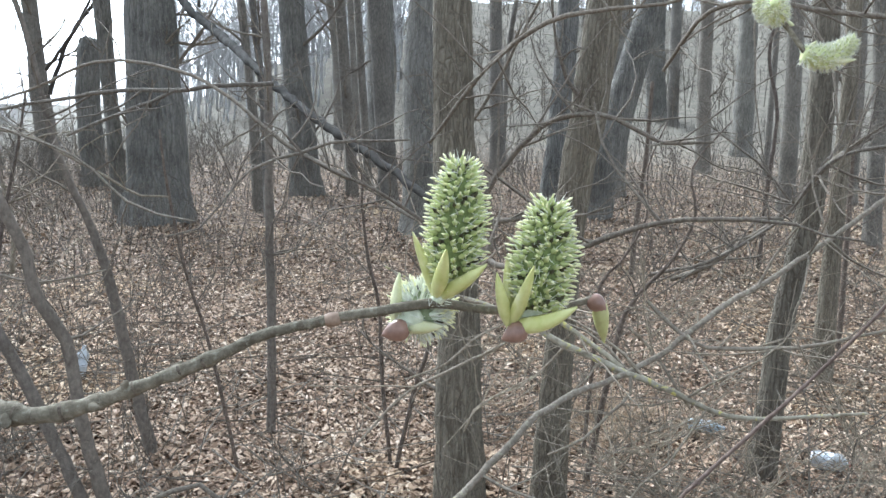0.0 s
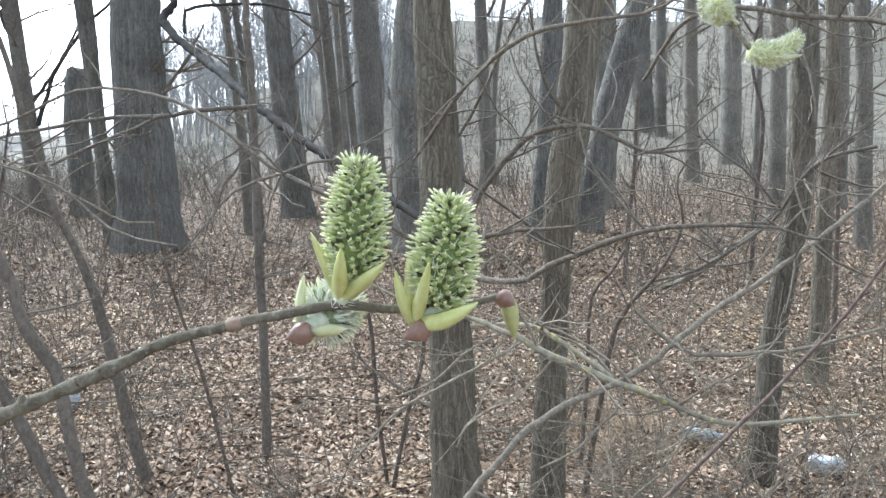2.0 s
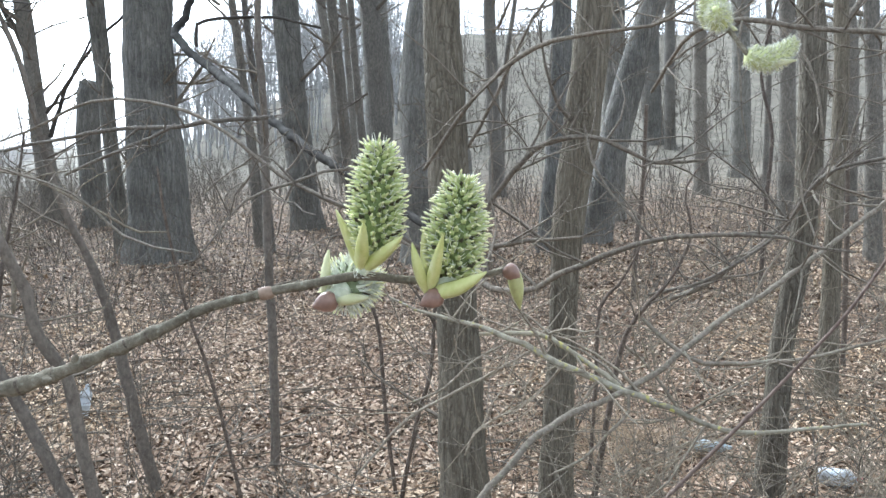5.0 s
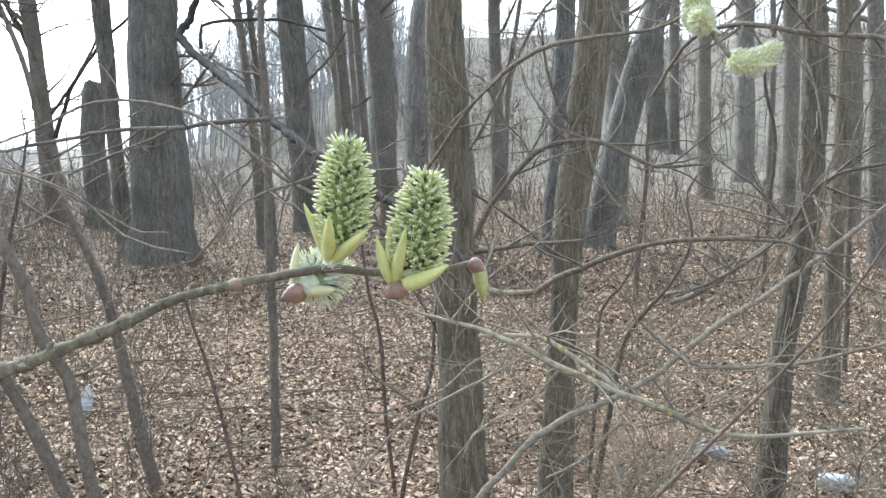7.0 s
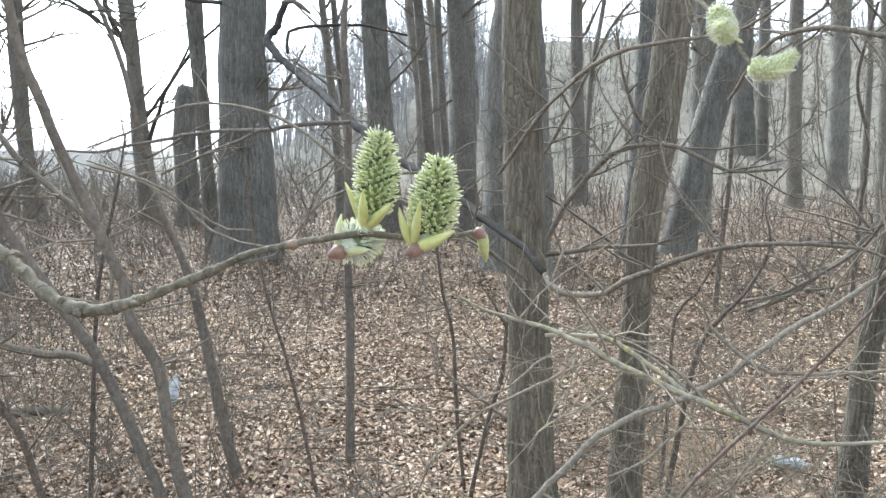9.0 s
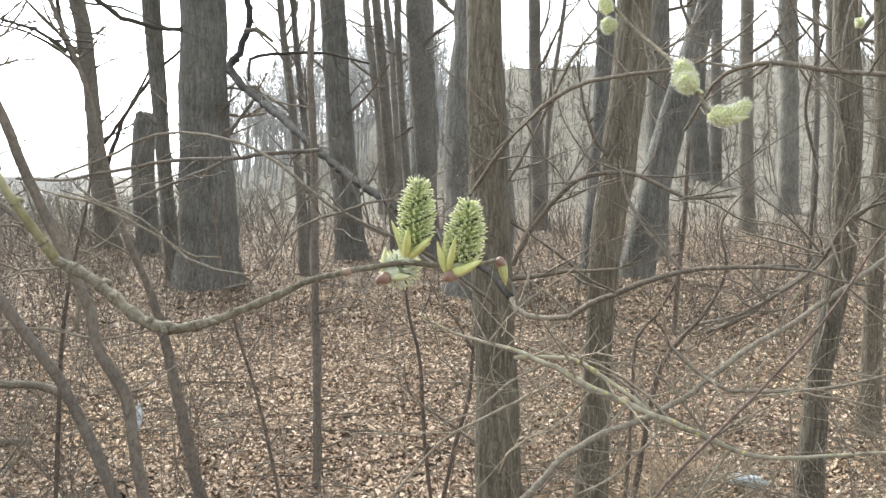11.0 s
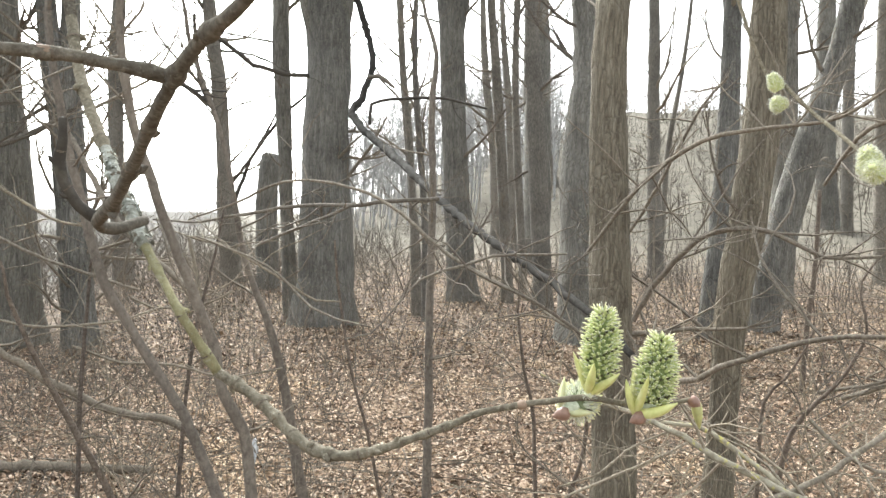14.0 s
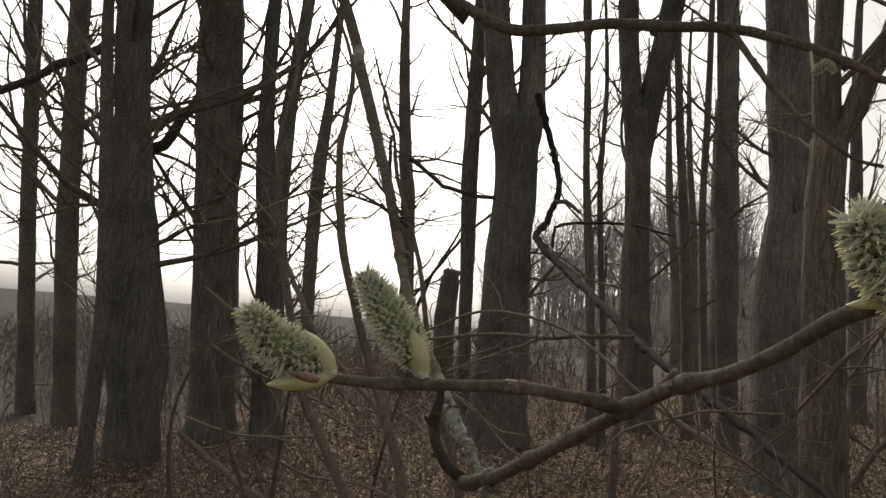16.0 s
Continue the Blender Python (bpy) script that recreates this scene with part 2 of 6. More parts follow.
PLASTIC = plastic_material("clear_plastic", (0.5, 0.52, 0.53))
PLASTIC_BLUE = plastic_material("bluish_plastic", (0.45, 0.52, 0.55))
LABELPAPER = plain("bottle_label", [(0.3, (0.42, 0.48, 0.54)), (0.7, (0.6, 0.63, 0.66))], 0.5, 60)
CAPRED = plain("bottle_cap", [(0.3, (0.32, 0.13, 0.1)), (0.7, (0.4, 0.2, 0.16))], 0.4, 60)

# ---- geometry helpers ----


class Geo:
    """Vertices and faces that are gathered before they become one mesh."""

    def __init__(self):
        self.v, self.f = [], []

    def add(self, verts, faces):
        k = len(self.v)
        self.v.extend(verts)
        self.f.extend([tuple(i + k for i in f) for f in faces])


ORIGIN = {}


def part(name, geo, mat, parent=None, label="", origin=None, smooth=True):
    """One mesh object; its origin lies at the parent's, or at the place given."""
    base = ORIGIN[parent.name] if parent else Vector((0, 0, 0))
    o = Vector(origin) if origin is not None else base
    me = bpy.data.meshes.new(name)
    me.from_pydata((np.array(geo.v, float) - np.array(o)).tolist(), [], geo.f)
    me.materials.append(mat)
    if smooth:
        me.polygons.foreach_set("use_smooth", [True] * len(me.polygons))
    me.update()
    ob = new(name, me)
    ob.parent = parent
    ob.location = o - base
    ORIGIN[ob.name] = o
    if label:
        ob["label"] = label
    return ob


def thing(name, at, label, category, group=""):
    ob = new(name)
    ob.empty_display_size = 0.1
    ob.location = at
    ORIGIN[ob.name] = Vector(at)
    return tagged(ob, label, category, group)


def smooth_line(pts, step):
    """Points with radii (x, y, z, r), rounded by a Catmull-Rom curve, about step metres apart."""
    p = [np.array(q, float) for q in pts]
    p = [2 * p[0] - p[1]] + p + [2 * p[-1] - p[-2]]
    out = []
    for i in range(1, len(p) - 2):
        a, b, c, d = p[i - 1:i + 3]
        n = max(1, int(np.linalg.norm(c[:3] - b[:3]) / step))
        for k in range(n):
            t = k / n
            q = 0.5 * (2 * b + (c - a) * t + (2 * a - 5 * b + 4 * c - d) * t * t + (3 * b - a - 3 * c + d) * t ** 3)
            q[3] = max(q[3], min(b[3], c[3]) * 0.7)
            out.append(q)
    out.append(p[-2])
    return out


def tube(geo, line, sides=6, rough=0.0, ridge=0.0, seed=0.0, cap=True, freq=0.0):
    """A tapered limb along line (x, y, z, r); rough: uneven radius; ridge: furrows along it."""
    L = np.array(line, float)
    n = len(L)
    tan = np.gradient(L[:, :3], axis=0)
    tan /= np.maximum(np.linalg.norm(tan, axis=1), 1e-9)[:, None]
    ref = np.array((0.0, 1.0, 0.0)) if abs(tan[0][1]) < 0.8 else np.array((1.0, 0.0, 0.0))
    u = np.cross(tan[0], ref)
    u /= np.linalg.norm(u)
    verts, faces = [], []
    ang = np.arange(sides) * 2 * np.pi / sides
    for i in range(n):
        u = u - tan[i] * (u @ tan[i])
        u /= np.linalg.norm(u)
        w = np.cross(tan[i], u)
        r = np.full(sides, L[i, 3])
        if rough or ridge:
            q = freq or 1.3 / max(L[i, 3], 1e-4)
            for k in range(sides):
                d = np.cos(ang[k]) * u + np.sin(ang[k]) * w
                p = Vector(L[i, :3] * q * 0.35 + d * 0.8 + seed)
                r[k] *= 1 + rough * noise.noise(p)
                if ridge:
                    p2 = Vector((d[0] * 5 + seed, d[1] * 5, L[i, 2] * 1.1 + d[2] * 5))
                    r[k] *= 1 - ridge * abs(noise.noise(p2)) + ridge * 0.3
        ring = L[i, :3] + r[:, None] * (np.cos(ang)[:, None] * u + np.sin(ang)[:, None] * w)
        verts.extend(map(tuple, ring))
        if i:
            a, b = (i - 1) * sides, i * sides
            faces.extend([(a + k, a + (k + 1) % sides, b + (k + 1) % sides, b + k) for k in range(sides)])
    if cap:
        verts.append(tuple(L[-1, :3] + tan[-1] * L[-1, 3] * 0.6))
        b = (n - 1) * sides
        faces.extend([(b + k, b + (k + 1) % sides, n * sides) for k in range(sides)])
    geo.add(verts, faces)


def thin_tube(geo, line):
    """A three-sided twig, for the many that are only a few millimetres thick."""
    n = len(line)
    k = len(geo.v)
    dx, dy, dz = (line[-1][i] - line[0][i] for i in range(3))
    ux, uy, uz = (dy, -dx, 0.0) if abs(dz) < 0.9 * math.sqrt(dx * dx + dy * dy + dz * dz + 1e-12) else (0.0, dz, -dy)
    q = math.sqrt(ux * ux + uy * uy + uz * uz) + 1e-12
    ux, uy, uz = ux / q, uy / q, uz / q
    wx, wy, wz = dy * uz - dz * uy, dz * ux - dx * uz, dx * uy - dy * ux
    q = math.sqrt(wx * wx + wy * wy + wz * wz) + 1e-12
    wx, wy, wz = wx / q, wy / q, wz / q
    for x, y, z, r in line:
        for c, s in ((1.0, 0.0), (-0.5, 0.866), (-0.5, -0.866)):
            geo.v.append((x + r * (c * ux + s * wx), y + r * (c * uy + s * wy), z + r * (c * uz + s * wz)))
    for i in range(n - 1):
        a, b = k + i * 3, k + i * 3 + 3
        geo.f.extend(((a, a + 1, b + 1, b), (a + 1, a + 2, b + 2, b + 1), (a + 2, a, b, b + 2)))


def rough_line(start, way, length, r0, r1, rng, n=5, wander=0.25, lift=0.0):
    """A crooked limb from start, growing about along way."""
    x, y, z = start
    a, b, c = way
    q = math.sqrt(a * a + b * b + c * c) + 1e-9
    a, b, c = a / q, b / q, c / q
    out = [(x, y, z, r0)]
    for i in range(1, n + 1):
        a, b, c = a + rng.uniform(-wander, wander), b + rng.uniform(-wander, wander), c + rng.uniform(-wander, wander) + lift
        q = math.sqrt(a * a + b * b + c * c) + 1e-9
        a, b, c = a / q, b / q, c / q
        x, y, z = x + a * length / n, y + b * length / n, z + c * length / n
        out.append((x, y, z, r0 + (r1 - r0) * i / n))
    return out


def limb_tree(geo, line, rng, count, length, sub=4, twigs=3, start=0.0, lift=0.12, droop=0.0, thin=0.45, out_ward=0.8, stop=1.0):
    """Side limbs with branches and twigs along line, from the share start of its length on."""
    for k in range(count):
        i = int(len(line) * (start + (stop - start) * (k + rng.random()) / count))
        i = min(max(i, 1), len(line) - 1)
        b = line[i]
        a = rng.uniform(0, 6.283)
        way = (math.cos(a) * out_ward, math.sin(a) * out_ward, rng.uniform(0.1, 0.9) - droop)
        ln = length * rng.uniform(0.5, 1.2)
        r = min(b[3] * thin * rng.uniform(0.6, 1.1), 0.012 + ln * 0.016)
        limb = rough_line(b[:3], way, ln, r, r * 0.3, rng, 6, 0.25, lift)
        tube(geo, limb, 5 if r > 0.015 else 4, cap=False)
        for _ in range(sub):
            j = rng.randint(2, 5)
            q = limb[j]
            d = np.array(limb[j][:3]) - np.array(limb[j - 1][:3])
            w2 = d / np.linalg.norm(d) + np.array([rng.uniform(-0.9, 0.9), rng.uniform(-0.9, 0.9), rng.uniform(-0.4, 0.8) - droop])
            br = rough_line(q[:3], w2, ln * rng.uniform(0.25, 0.55), q[3] * 0.65, q[3] * 0.2 + 0.001, rng, 4, 0.3, lift * 0.6)
            thin_tube(geo, br)
            for _ in range(twigs):
                s = br[rng.randint(1, 4)]
                w3 = np.array([rng.uniform(-1, 1), rng.uniform(-1, 1), rng.uniform(-0.5, 0.9) - droop])
                tw = rough_line(s[:3], w3, ln * rng.uniform(0.08, 0.25), max(s[3] * 0.6, 0.0015), 0.001, rng, 3, 0.3, 0.05)
                thin_tube(geo, tw)


def ground_height(x, y):
    """Level wood floor; a slope rises behind it, beyond the trees, but not towards the open field."""
    d = math.hypot(x, y)
    a = math.degrees(math.atan2(x, y))
    if y <= 0:
        return 0.0
    up = min(max((d - 27) / 60, 0), 1)
    side = min(max((a + 24) / 26, 0), 1)
    return (12.0 + 0.5 * math.sin(a * 0.35) + 0.3 * math.sin(a * 0.93 + 1)) * up * up * (3 - 2 * up) * side * side * (3 - 2 * side) * (1.0 if d < 400 else 0.9)


# ---- ground ----


def build_ground():
    rings = [0.0] + [0.35 * 1.072 ** i for i in range(133)]
    seg = 192
    g = Geo()
    g.v.append((0, 0, 0))
    for i, r in enumerate(rings[1:]):
        for k in range(seg):
            a = k * 2 * math.pi / seg
            x, y = r * math.sin(a), r * math.cos(a)
            rough = 0.035 * noise.noise(Vector((x * 0.9, y * 0.9, 3.3))) + 0.02 * noise.noise(Vector((x * 2.6, y * 2.6, 7.7)))
            g.v.append((x, y, ground_height(x, y) + (rough - 0.02 if r < 60 else 0)))
    for k in range(seg):
        g.f.append((0, 1 + (k + 1) % seg, 1 + k))
    for i in range(len(rings) - 2):
        a, b = 1 + i * seg, 1 + (i + 1) * seg
        for k in range(seg):
            g.f.append((a + k, a + (k + 1) % seg, b + (k + 1) % seg, b + k))
    tagged(part("ground", g, SOIL), "woodland floor of brown earth running out to dry fields", "ground", kind="structure")


build_ground()


def leaf_carpet(name, label, count, near, far, half, size, seed, mat, low=None):
    """Curled dead leaves strewn over the floor, one mesh."""
    rs = np.random.RandomState(seed)
    u = rs.rand(count)
    d = near * (far / near) ** u if far / near > 3 else near + (far - near) * u
    a = np.radians(rs.uniform(-half - 18, half, count) if low is None else np.maximum(rs.uniform(low, half, count), low + np.abs(rs.normal(0, 3, count))))
    x, y = d * np.sin(a), d * np.cos(a)
    s = size * rs.uniform(0.55, 1.25, count)
    t = np.array([(0, 0), (0.45, 0.32), (1, 0), (0.45, -0.32), (0.48, 0)])
    yaw = rs.uniform(0, 6.283, count)
    curl = rs.normal(0, 0.55, count)
    fold = rs.uniform(-0.2, 0.9, count)
    tilt, roll = rs.normal(0, 0.3, count), rs.normal(0, 0.3, count)
    P = np.zeros((count, 5, 3))
    lx = (t[None, :, 0] - 0.5) * s[:, None]
    ly = t[None, :, 1] * s[:, None] * rs.uniform(0.5, 1.05, count)[:, None]
    lz = s[:, None] * (curl[:, None] * (t[None, :, 0] - 0.5) ** 2 + fold[:, None] * np.abs(t[None, :, 1]) * 0.6) + lx * tilt[:, None] + ly * roll[:, None]
    lz -= lz.min(axis=1)[:, None] * 0.8
    P[:, :, 0] = x[:, None] + lx * np.cos(yaw)[:, None] - ly * np.sin(yaw)[:, None]
    P[:, :, 1] = y[:, None] + lx * np.sin(yaw)[:, None] + ly * np.cos(yaw)[:, None]
    base = np.array([ground_height(px, py) + 0.035 * noise.noise(Vector((px * 0.9, py * 0.9, 3.3))) + 0.02 * noise.noise(Vector((px * 2.6, py * 2.6, 7.7))) - 0.02
                     for px, py in zip(x, y)])
    P[:, :, 2] = base[:, None] + lz + rs.uniform(0.0, 0.022, count)[:, None]
    tri = np.array([(0, 4, 1), (4, 2, 1), (0, 3, 4), (3, 2, 4)])
    faces = (tri[None] + (np.arange(count) * 5)[:, None, None]).reshape(-1, 3)
    me = bpy.data.meshes.new(name)
    me.vertices.add(count * 5)
    me.vertices.foreach_set("co", P.ravel())
    me.loops.add(len(faces) * 3)
    me.loops.foreach_set("vertex_index", faces.ravel())
    me.polygons.add(len(faces))
    me.polygons.foreach_set("loop_start", np.arange(len(faces)) * 3)
    me.materials.append(mat)
    me.update(calc_edges=True)
    me.validate()
    return tagged(new(name, me), label, "leaves", kind="stuff")


leaf_carpet("leaf_litter", "curled dry brown leaves strewn thickly over the wood floor", 215000, 2.0, 11.0, 38, 0.036, 5, LEAVES)
leaf_carpet("nearby_leaf_litter", "dry leaves around the foot of the willow", 26000, 0.3, 6.0, 162, 0.045, 7, LEAVES)
leaf_carpet("distant_leaf_litter", "dry brown leaf litter between the farther tree trunks", 60000, 8.0, 32.0, 40, 0.07, 6, DARKER_LEAVES, -37)

# ---- trees ----


def with_top(pts, height, lean=0.0, thin=0.35):
    """Carries a trunk on up to height, tapering."""
    a, b = np.array(pts[-2]), np.array(pts[-1])
    d = (b - a)[:3]
    d = d / d[2]
    out = list(pts)
    z0 = b[2]
    for k in (0.33, 0.66, 1.0):
        h = (height - z0) * k
        side = d[:2] * h * 0.5 + np.array((math.sin(k * 5 + z0 * 7 + b[0]), math.cos(k * 4 + b[1]))) * 0.1 * k
        out.append((b[0] + side[0] + lean * h, b[1] + side[1], z0 + h, b[3] * (1 - (1 - thin) * k)))
    return out


def flared(pts, flare=1.25, sink=0.12):
    """Adds the root flare and sets the foot a little into the soil."""
    x, y, z, r = pts[0]
    n = pts[1]
    g = ground_height(x, y)
    z = max(z, g) if z < g + 0.4 else z
    k = min(0.35, (n[2] - z) * 0.4)
    dx, dy = (n[0] - x) / max(n[2] - z, 0.1), (n[1] - y) / max(n[2] - z, 0.1)
    return [(x - dx * sink, y - dy * sink, z - sink, r * flare), (x, y, z, r * (1 + (flare - 1) * 0.7)), (x + dx * k, y + dy * k, z + k, r)] + list(pts[1:])


def tree(label, pts, height=12.0, mat=None, limbs=12, length=2.4, sub=4, twigs=3, start=0.3, forks=(), sides=14, ridge=0.12, step=0.22, seed=1, name="tree", group="woodland trees", low=0, thin=0.45, mid=7):
    rng = random.Random(seed)
    mat = mat or BARK_MID
    full = with_top(pts, height) if not forks else list(pts)
    foot = pts[0]
    th = thing(name, (foot[0], foot[1], ground_height(foot[0], foot[1])), label, "tree", group)
    g = Geo()
    line = smooth_line(flared(full), step)
    tube(g, line, sides, 0.1, ridge, seed * 1.7)
    part("trunk", g, mat, th)
    crown = Geo()
    tops = [line]
    for fk in forks:
        low_end = min(line, key=lambda q: abs(q[2] - (fk[0][2] - 0.2 - fk[0][3] * 3)))
        inner = (low_end[0] * 0.75 + fk[0][0] * 0.25, low_end[1] * 0.75 + fk[0][1] * 0.25, low_end[2], fk[0][3] * 0.85)
        fl = smooth_line(with_top([inner] + fk, height), step)
        fg = Geo()
        tube(fg, fl, max(8, sides - 4), 0.08, ridge, seed * 2.3 + len(tops))
        part("fork", fg, mat, th)
        tops.append(fl)
    for i, ln in enumerate(tops):
        if forks and i == 0:
            continue
        limb_tree(crown, ln, rng, limbs, length, sub, twigs, 0.0 if forks else start, thin=thin)
    if mid:
        for ln in tops:
            limb_tree(crown, ln, rng, mid, length * 0.6, 5, 4, 0.17 if ln is line else 0.0, lift=0.05, droop=0.1, thin=0.16, stop=0.6)
    if low:
        limb_tree(crown, line, rng, low, length * 0.35, 3, 2, 0.05, lift=0.06, droop=0.2, thin=0.12)
    part("crown", crown, BARK_TWIG, th, "bare branches with fine leafless twigs")
    return th


def branch(name, pts, mat, parent, sides=7, step=0.05, label="", twigs=0, twig_length=0.3, seed=3, rough=0.12, twig_mat=None):
    """A limb that hangs on its tree, with fine twigs along it."""
    rng = random.Random(seed)
    line = smooth_line(pts, step)
    for i in range(1, len(line) - 1):
        r = line[i][3]
        line[i][:3] += np.array([rng.uniform(-1, 1) for _ in range(3)]) * r * 0.35
    g = Geo()
    tube(g, line, sides, rough, 0, seed * 3.1)
    tg = Geo() if twig_mat else g
    for _ in range(twigs):
        b = line[rng.randint(1, max(1, len(line) - 2))]
        way = np.array([rng.uniform(-1, 1), rng.uniform(-0.6, 0.6), rng.uniform(-0.5, 1)])
        ln = twig_length * rng.uniform(0.3, 1.3)
        t = rough_line(b[:3], way, ln, min(b[3] * 0.55, 0.006), 0.0012, rng, 5, 0.28, 0.02)
        tube(tg, t, 4, cap=False)
        for _ in range(2):
            s = t[rng.randint(1, 4)]
            w2 = np.array([rng.uniform(-1, 1), rng.uniform(-0.6, 0.6), rng.uniform(-0.6, 1)])
            thin_tube(tg, rough_line(s[:3], w2, ln * rng.uniform(0.2, 0.5), s[3] * 0.7, 0.0009, rng, 3, 0.3))
    ob = part(name, g, mat, parent, label)
    if tg.v and twig_mat:
        tagged(part("twig_spray", tg, twig_mat, ob), kind="stuff")
    return ob


def sapling(label, pts, twigs=8, mat=None, seed=1, twig_length=0.5, top=2.8, name="sapling", sides=9):
    rng = random.Random(seed)
    foot = pts[0]
    th = thing(name, (foot[0], foot[1], 0), label, "sapling", "saplings of the undergrowth")
    full = with_top(pts, top, thin=0.3) if pts[-1][2] < top - 0.2 else list(pts)
    line = smooth_line([(foot[0], foot[1], -0.06, foot[3] * 1.25)] + full, 0.06)
    for i in range(2, len(line) - 1):
        line[i][:3] += np.array([rng.uniform(-1, 1) for _ in range(3)]) * line[i][3] * 0.12
    g = Geo()
    tube(g, line, sides, 0.16, 0.05, seed * 2.1)
    part("stem", g, mat or BARK_MID, th)
    tw = Geo()
    for _ in range(twigs):
        b = line[rng.randint(int(len(line) * 0.25), len(line) - 2)]
        way = np.array([rng.uniform(-1, 1), rng.uniform(-0.7, 0.7), rng.uniform(-0.1, 1)])
        ln = twig_length * rng.uniform(0.4, 1.3)
        t = rough_line(b[:3], way, ln, min(b[3] * 0.4, 0.006), 0.0014, rng, 6, 0.22, 0.05)
        tube(tw, t, 4, cap=False)
        for _ in range(3):
            s = t[rng.randint(1, 5)]
            w2 = np.array([rng.uniform(-1, 1), rng.uniform(-0.7, 0.7), rng.uniform(-0.4, 1)])
            thin_tube(tw, rough_line(s[:3], w2, ln * rng.uniform(0.2, 0.5), s[3] * 0.7, 0.001, rng, 4, 0.3))
    if twigs:
        tagged(part("twig_spray", tw, BARK_TWIG, th), kind="stuff")
    return th


big_tree = tree('thick grey-brown furrowed trunk forking high up', [(-3.802, 10.896, 0, 0.438), (-3.803, 10.896, 1.65, 0.348), (-3.810, 10.894, 2.793, 0.321), (-3.798, 10.945, 3.653, 0.3), (-3.866, 10.922, 4.607, 0.31)], mat=BARK_OLD, sides=22, step=0.15, seed=11, ridge=0.16, height=13.0, limbs=7, length=2.2, thin=0.22, forks=([(-3.976, 10.884, 4.515, 0.23), (-4.126, 10.83, 5.307, 0.207), (-4.269, 10.777, 6.413, 0.192)], [(-3.685, 10.982, 4.577, 0.213), (-3.683, 10.983, 5.337, 0.182), (-3.737, 10.965, 6.447, 0.167)]))
tree('dark grey trunk dividing into a narrow fork', [(-2.453, 14.761, 0, 0.282), (-2.617, 14.733, 2.198, 0.237), (-2.708, 14.716, 3.716, 0.224), (-2.782, 14.73, 5.762, 0.24)], mat=BARK_OLD, sides=16, seed=12, ridge=0.12, height=13, limbs=7, length=2.2, thin=0.25, forks=([(-2.879, 14.712, 5.706, 0.209), (-3.02, 14.684, 6.724, 0.189), (-3.112, 14.666, 7.924, 0.191)], [(-2.63, 14.757, 5.712, 0.208), (-2.489, 14.78, 6.729, 0.219), (-2.305, 14.809, 7.917, 0.21)]))
slender_tree = tree('tall slender grey trunk at the edge of the field', [(-8.085, 17, 0, 0.219), (-8.231, 16.931, 1.516, 0.192), (-8.297, 16.899, 2.943, 0.155), (-8.411, 16.842, 4.574, 0.165), (-8.519, 16.788, 5.256, 0.158)], seed=13, mid=26, limbs=10, height=12, low=5)
branch('side_branch', [(-8.255, 16.85, 2.602, 0.075), (-8.367, 16.85, 3.367, 0.068), (-8.563, 16.85, 3.859, 0.061), (-8.828, 16.85, 4.42, 0.054), (-8.962, 16.85, 5.173, 0.047), (-8.999, 16.85, 5.919, 0.04)], BARK_LIMB, slender_tree, seed=180, twigs=10, twig_length=1.2, step=0.15)
branch('side_branch', [(-8.563, 16.85, 3.859, 0.04), (-9.055, 16.85, 4.214, 0.0333), (-9.646, 16.85, 4.522, 0.0267), (-10.245, 16.85, 4.669, 0.02)], BARK_LIMB, slender_tree, seed=181, twigs=8, twig_length=1.0, step=0.15)
branch('side_branch', [(-8.012, 16.85, 1.712, 0.05), (-7.607, 16.85, 2.715, 0.0383), (-7.156, 16.85, 3.473, 0.0267), (-6.869, 16.85, 4.108, 0.015)], BARK_LIMB, slender_tree, seed=182, twigs=6, twig_length=1.0, step=0.15)
branch('side_branch', [(-8.351, 16.85, 5.107, 0.03), (-7.578, 16.85, 4.982, 0.024), (-6.872, 16.85, 4.685, 0.018), (-6.401, 16.85, 4.507, 0.012)], BARK_LIMB, slender_tree, seed=183, twigs=6, twig_length=0.9, step=0.15)
tree('leaning grey trunk grown past a snapped-off one', [(-4.586, 11.652, 0, 0.117), (-4.665, 11.621, 1.419, 0.099), (-4.718, 11.6, 2.643, 0.11), (-4.764, 11.581, 3.604, 0.126), (-4.783, 11.573, 4.078, 0.129)], seed=15, limbs=10, height=12, mat=BARK_OLD)
tree('very slender grey-brown trunk with fine twigs', [(-2.776, 12.319, 0, 0.079), (-2.864, 12.298, 1.659, 0.061), (-2.959, 12.276, 2.939, 0.051), (-3.091, 12.244, 4.192, 0.042)], seed=16, limbs=16, height=8, length=1.6, low=6, sides=9)
tree('very slender grey-brown trunk with fine twigs', [(-2.47, 11.62, 0, 0.066), (-2.538, 11.605, 1.648, 0.049), (-2.682, 11.573, 3.254, 0.044), (-2.718, 11.564, 4.041, 0.04)], seed=17, limbs=16, height=8, length=1.6, low=6, sides=9)
tree('slender pole-like grey trunk in the wood', [(-3.855, 30.647, 0, 0.214), (-3.975, 30.632, 3.358, 0.159), (-4.344, 30.581, 6.485, 0.147), (-4.483, 30.561, 8.128, 0.126)], seed=18, limbs=10, height=14)
tree('slender pole-like grey trunk in the wood', [(-3.159, 30.57, -0, 0.171), (-3.327, 30.552, 3.347, 0.148), (-3.5, 30.533, 6.052, 0.126), (-3.72, 30.507, 8.103, 0.115)], seed=19, limbs=10, height=14)
